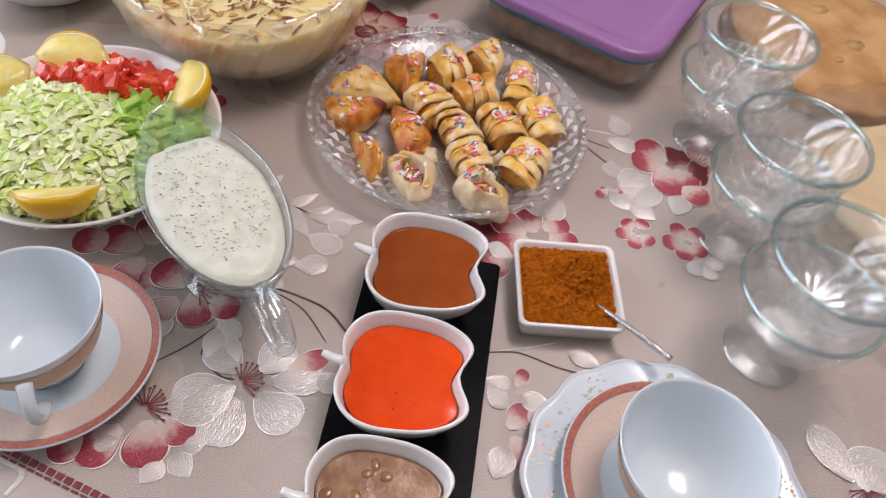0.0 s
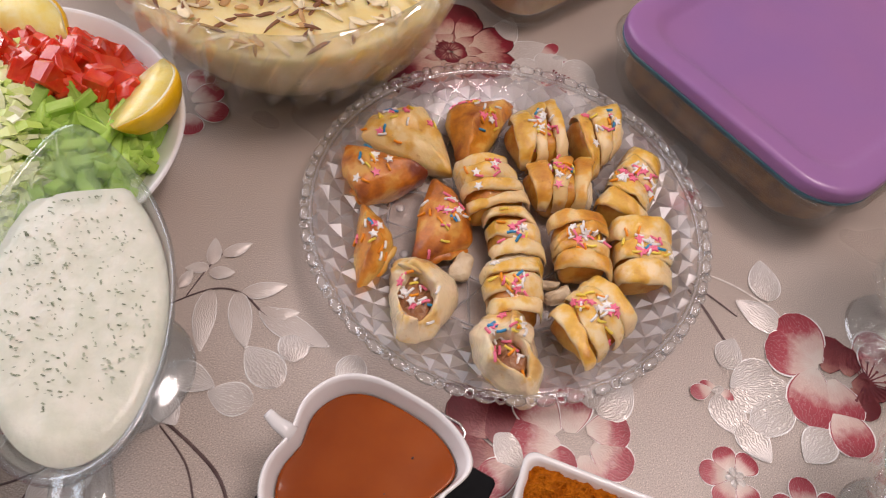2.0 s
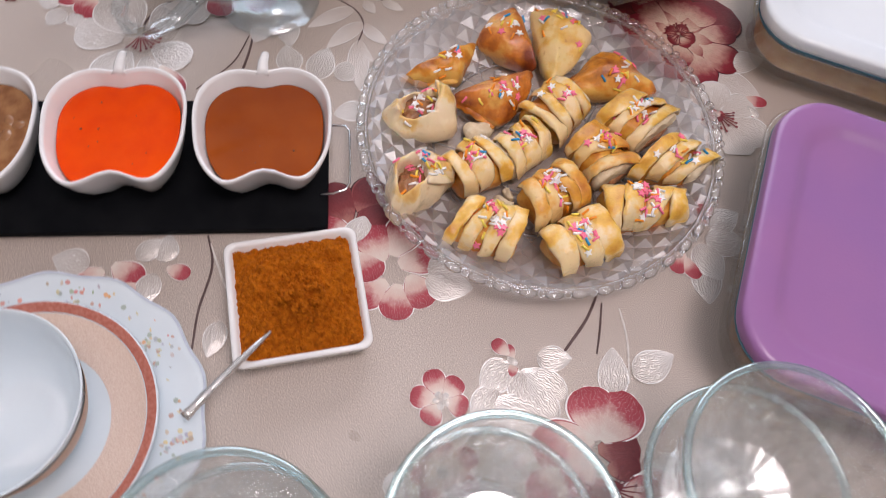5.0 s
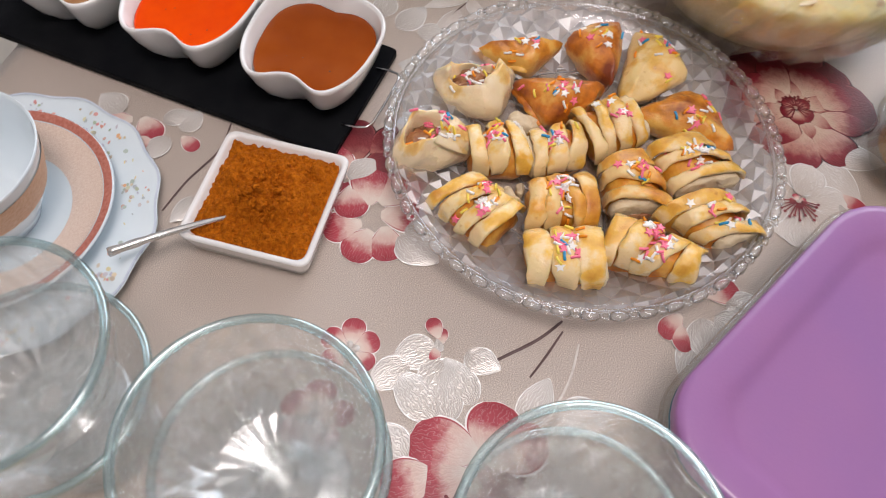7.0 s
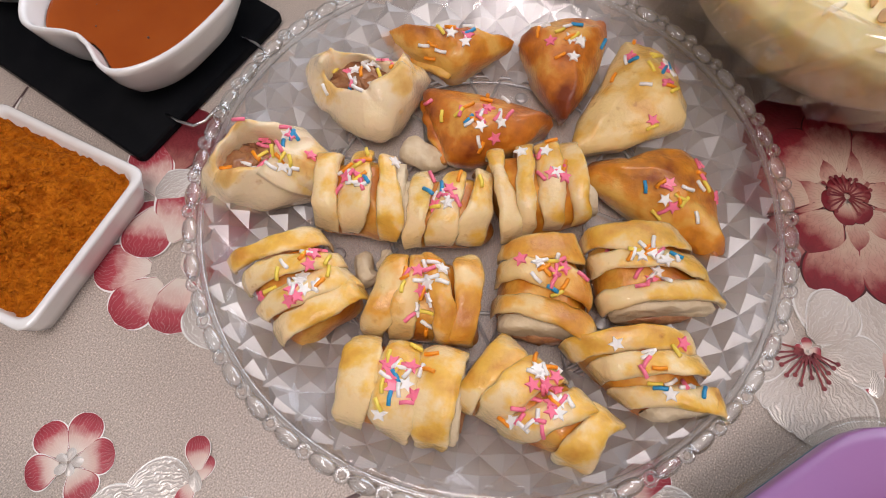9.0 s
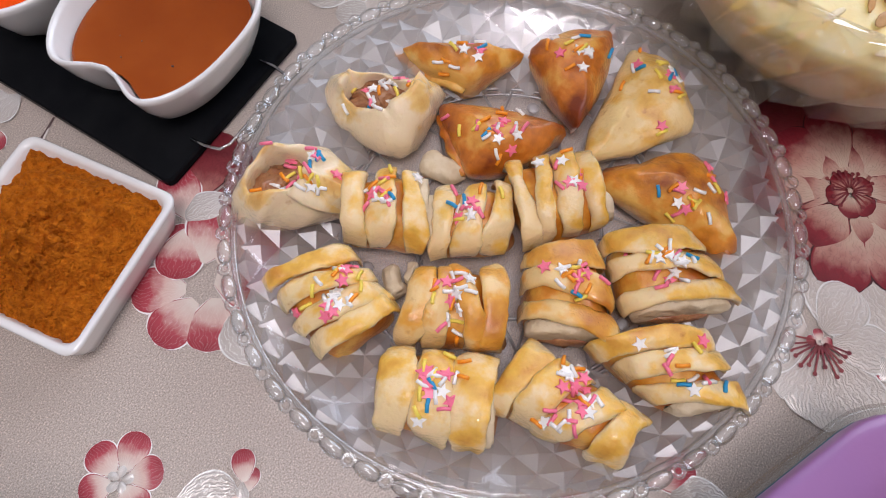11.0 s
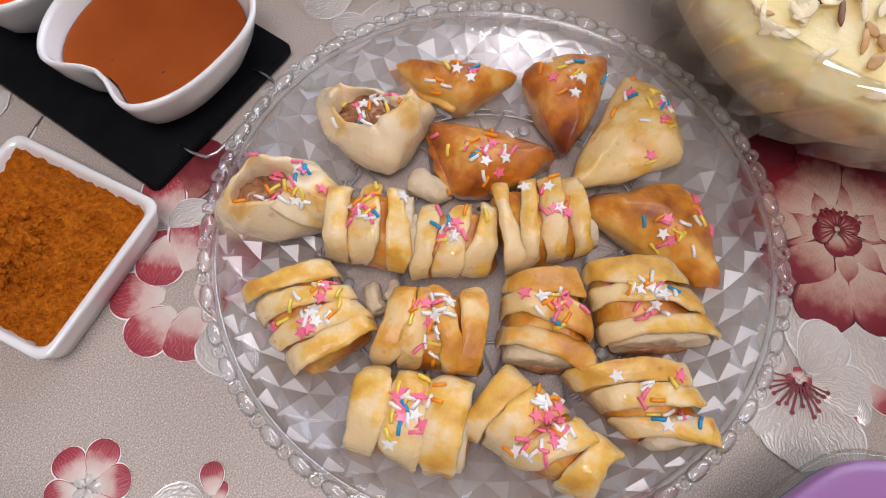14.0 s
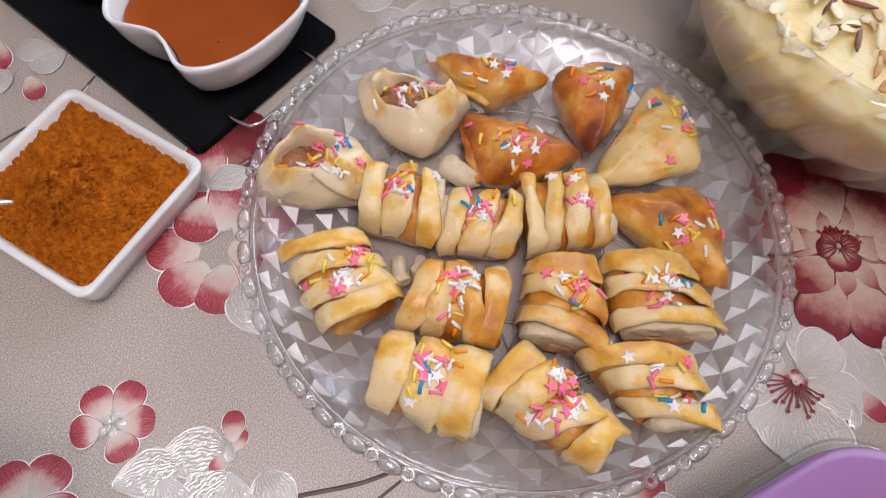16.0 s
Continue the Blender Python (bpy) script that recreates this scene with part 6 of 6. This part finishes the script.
# the white casserole dish past the salad
CS = pose(-0.538, -0.128, TOP + 0.0012, 0, 0, 74)
cr = lambda i: rrect(0.30 - 2 * i, 0.20 - 2 * i, max(0.012, 0.045 - i * 0.3), 8)
solid("casserole_dish", loft([[(x, y, z) for x, y in cr(i)] for i, z in ((0.035, 0), (0.026, 0.001), (0.012, 0.040), (0.002, 0.052), (0.0, 0.055), (0.002, 0.057), (0.009, 0.056), (0.018, 0.042), (0.030, 0.008), (0.06, 0.006))]), WHITEDISH, CS, "white rectangular porcelain casserole dish", "dish")
cas = thing("casserole", CS, "yellow cheese-topped casserole with dark browned spots", "food")
part("filling", loft([[(x, y, z + 0.002 * noise.noise(Vector((x * 40, y * 40, 1)))) for x, y in cr(i)] for i, z in ((0.034, 0.010), (0.024, 0.030), (0.0195, 0.046), (0.03, 0.050), (0.06, 0.051), (0.09, 0.051))]), CASSEROLE, cas)
bm = bmesh.new()
rnd = random.Random(61)
for _ in range(16):
    bmesh.ops.create_uvsphere(bm, u_segments=10, v_segments=6, radius=0.5, matrix=pose(rnd.uniform(-0.12, 0.12), rnd.uniform(-0.07, 0.07), 0.0515, 0, 0, rnd.uniform(0, 180)) @ Matrix.Diagonal((rnd.uniform(0.012, 0.03), rnd.uniform(0.008, 0.014), 0.005, 1)))
part("browned_spot", bm, SPECK, cas, "dark browned topping pieces")

# a white bowl beyond the salad
solid("serving_bowl", lathe([(0.001, 0.003), (0.042, 0.003), (0.046, 0.0), (0.050, 0.001), (0.072, 0.016), (0.090, 0.034), (0.099, 0.0435), (0.100, 0.0455), (0.0985, 0.0462), (0.096, 0.0445), (0.086, 0.034), (0.068, 0.018), (0.046, 0.0075), (0.001, 0.006)], 80, cap=(True, True)), WHITEDISH, pose(-0.464, 0.160, TOP + 0.0012), "round white porcelain serving bowl on the tablecloth", "bowl")

# ---------------------------------------------------------------- goblets, in three stacks of two
def goblet():
    ob = thing("goblet", pose(0, 0, -5), "clear footed dessert goblet of pale aqua pressed glass", "goblet", "stacked dessert goblets")
    wav = lambda a, k, i: (0.0011 * (1 if (i + k) % 2 else -1) if 10 <= k <= 14 or 17 <= k <= 20 else 0, 0)
    prof = [(0.001, 0.0025), (0.020, 0.0015), (0.0335, 0.0), (0.0345, 0.0015), (0.033, 0.003), (0.020, 0.0055), (0.010, 0.010), (0.0075, 0.016), (0.0085, 0.024)]
    prof += [(0.012, 0.029), (0.026, 0.033), (0.037, 0.041), (0.0455, 0.053), (0.0510, 0.067), (0.0545, 0.080), (0.0555, 0.0855)]
    prof += [(0.0525, 0.0855), (0.0512, 0.080), (0.0478, 0.068), (0.0422, 0.0555), (0.034, 0.045), (0.024, 0.038), (0.001, 0.035)]
    cup = part("bowl", lathe(prof, 40, wav, cap=(True, True)), GOBLET, ob, smooth=False)
    part("rim", lathe([(0.0556, 0.0850), (0.0566, 0.0872), (0.0556, 0.0893), (0.0540, 0.0898), (0.0526, 0.0888), (0.0522, 0.0868), (0.0530, 0.0852)], 56, close=True), AQUA, cup, "thick aqua-tinted rounded rim")
    return ob


gob = goblet()
spots = [(0.289, -0.218, 0.0, 10), (0.285, -0.094, 0.0, 70), (0.277, 0.047, 0.0, 120)]
first = True
for x, y, z, r in spots:
    for up, tilt in ((0, 0), (0.048, 1.5)):
        m = pose(x, y, TOP + 0.0012 + up, tilt, 0, r + 13 * (up > 0))
        if first:
            gob.matrix_world = m
            first = False
        else:
            copy_thing(gob, m)

# ---------------------------------------------------------------- bread behind the goblets


def flatbread(x, y, z, r, deg, material, label, seed):
    rings = []
    for s, h in ((0.5, 0), (0.95, 0.0), (1.0, 0.004), (0.96, 0.010), (0.8, 0.014), (0.5, 0.016), (0.2, 0.017), (0.02, 0.017)):
        row = []
        for k in range(48):
            a = 2 * pi * k / 48
            q = r * s * (1 + 0.04 * sin(3 * a + seed))
            px, py = q * cos(a), q * sin(a)
            row.append((px, py, h + 0.006 * noise.noise(Vector((px * 22, py * 22, seed))) * (h > 0.003) + 0.0))
        rings.append(row)
    ob = thing("flatbread", pose(x, y, z, 0, 0, deg), label, "bread", "flatbreads on the table")
    crust = part("crust", loft(rings), material, ob)
    bm = bmesh.new()
    bm.from_mesh(crust.data)
    ground = mathutils.bvhtree.BVHTree.FromBMesh(bm)
    bm.free()
    rnd = random.Random(seed)
    for _ in range(6):
        cx, cy, s = rnd.uniform(-0.07, 0.07), rnd.uniform(-0.07, 0.07), rnd.uniform(0.008, 0.018)
        ring = []
        for k in range(14):
            a = 2 * pi * k / 14
            px, py = cx + s * cos(a) * rnd.uniform(0.7, 1.1), cy + s * sin(a) * rnd.uniform(0.5, 0.8)
            ring.append((px, py, ground.ray_cast(Vector((px, py, 0.2)), Vector((0, 0, -1)))[0].z))
        part("toasted_spot", loft([[(px, py, h - 0.002) for px, py, h in ring], [(px, py, h + 0.0006) for px, py, h in ring]]), TOAST, ob, "browned toasted patch")
    return ob


for k, (x, y, r) in enumerate(((0.485, -0.05, 0.125), (0.478, -0.045, 0.125), (0.490, -0.055, 0.125))):
    flatbread(x, y, TOP + 0.002 + 0.018 * k, r, 40 * k, BREAD, "pale round flatbread in a clear plastic bag", k + 1)
for k, (x, y, r) in enumerate(((0.455, 0.235, 0.13), (0.460, 0.228, 0.13))):
    flatbread(x, y, TOP + 0.002 + 0.018 * k, r, 30 * k, TOAST, "brown toasted round flatbread", k + 7)
rows = []
for j in range(26):
    row = []
    for i in range(40):
        a, s = 2 * pi * i / 40, j / 25
        rr_ = 0.170 * (1 - 0.98 * s ** 2.2)
        z = 0.004 + 0.078 * (1 - (1 - s) ** 2.0)
        px, py = rr_ * cos(a) * 1.0, rr_ * sin(a) * 1.15
        nz = noise.noise(Vector((px * 28, py * 28, z * 25))) * 0.010 + noise.noise(Vector((px * 90, py * 90, z * 60))) * 0.004
        row.append((px + nz * cos(a), py + nz * sin(a), max(0.0015, z + nz * 0.7)))
    rows.append(row)
solid("plastic_bag", loft(rows, cap=(False, True)), BAG, pose(0.485, -0.05, TOP + 0.0012), "crumpled clear plastic bag over flatbread", "bag")
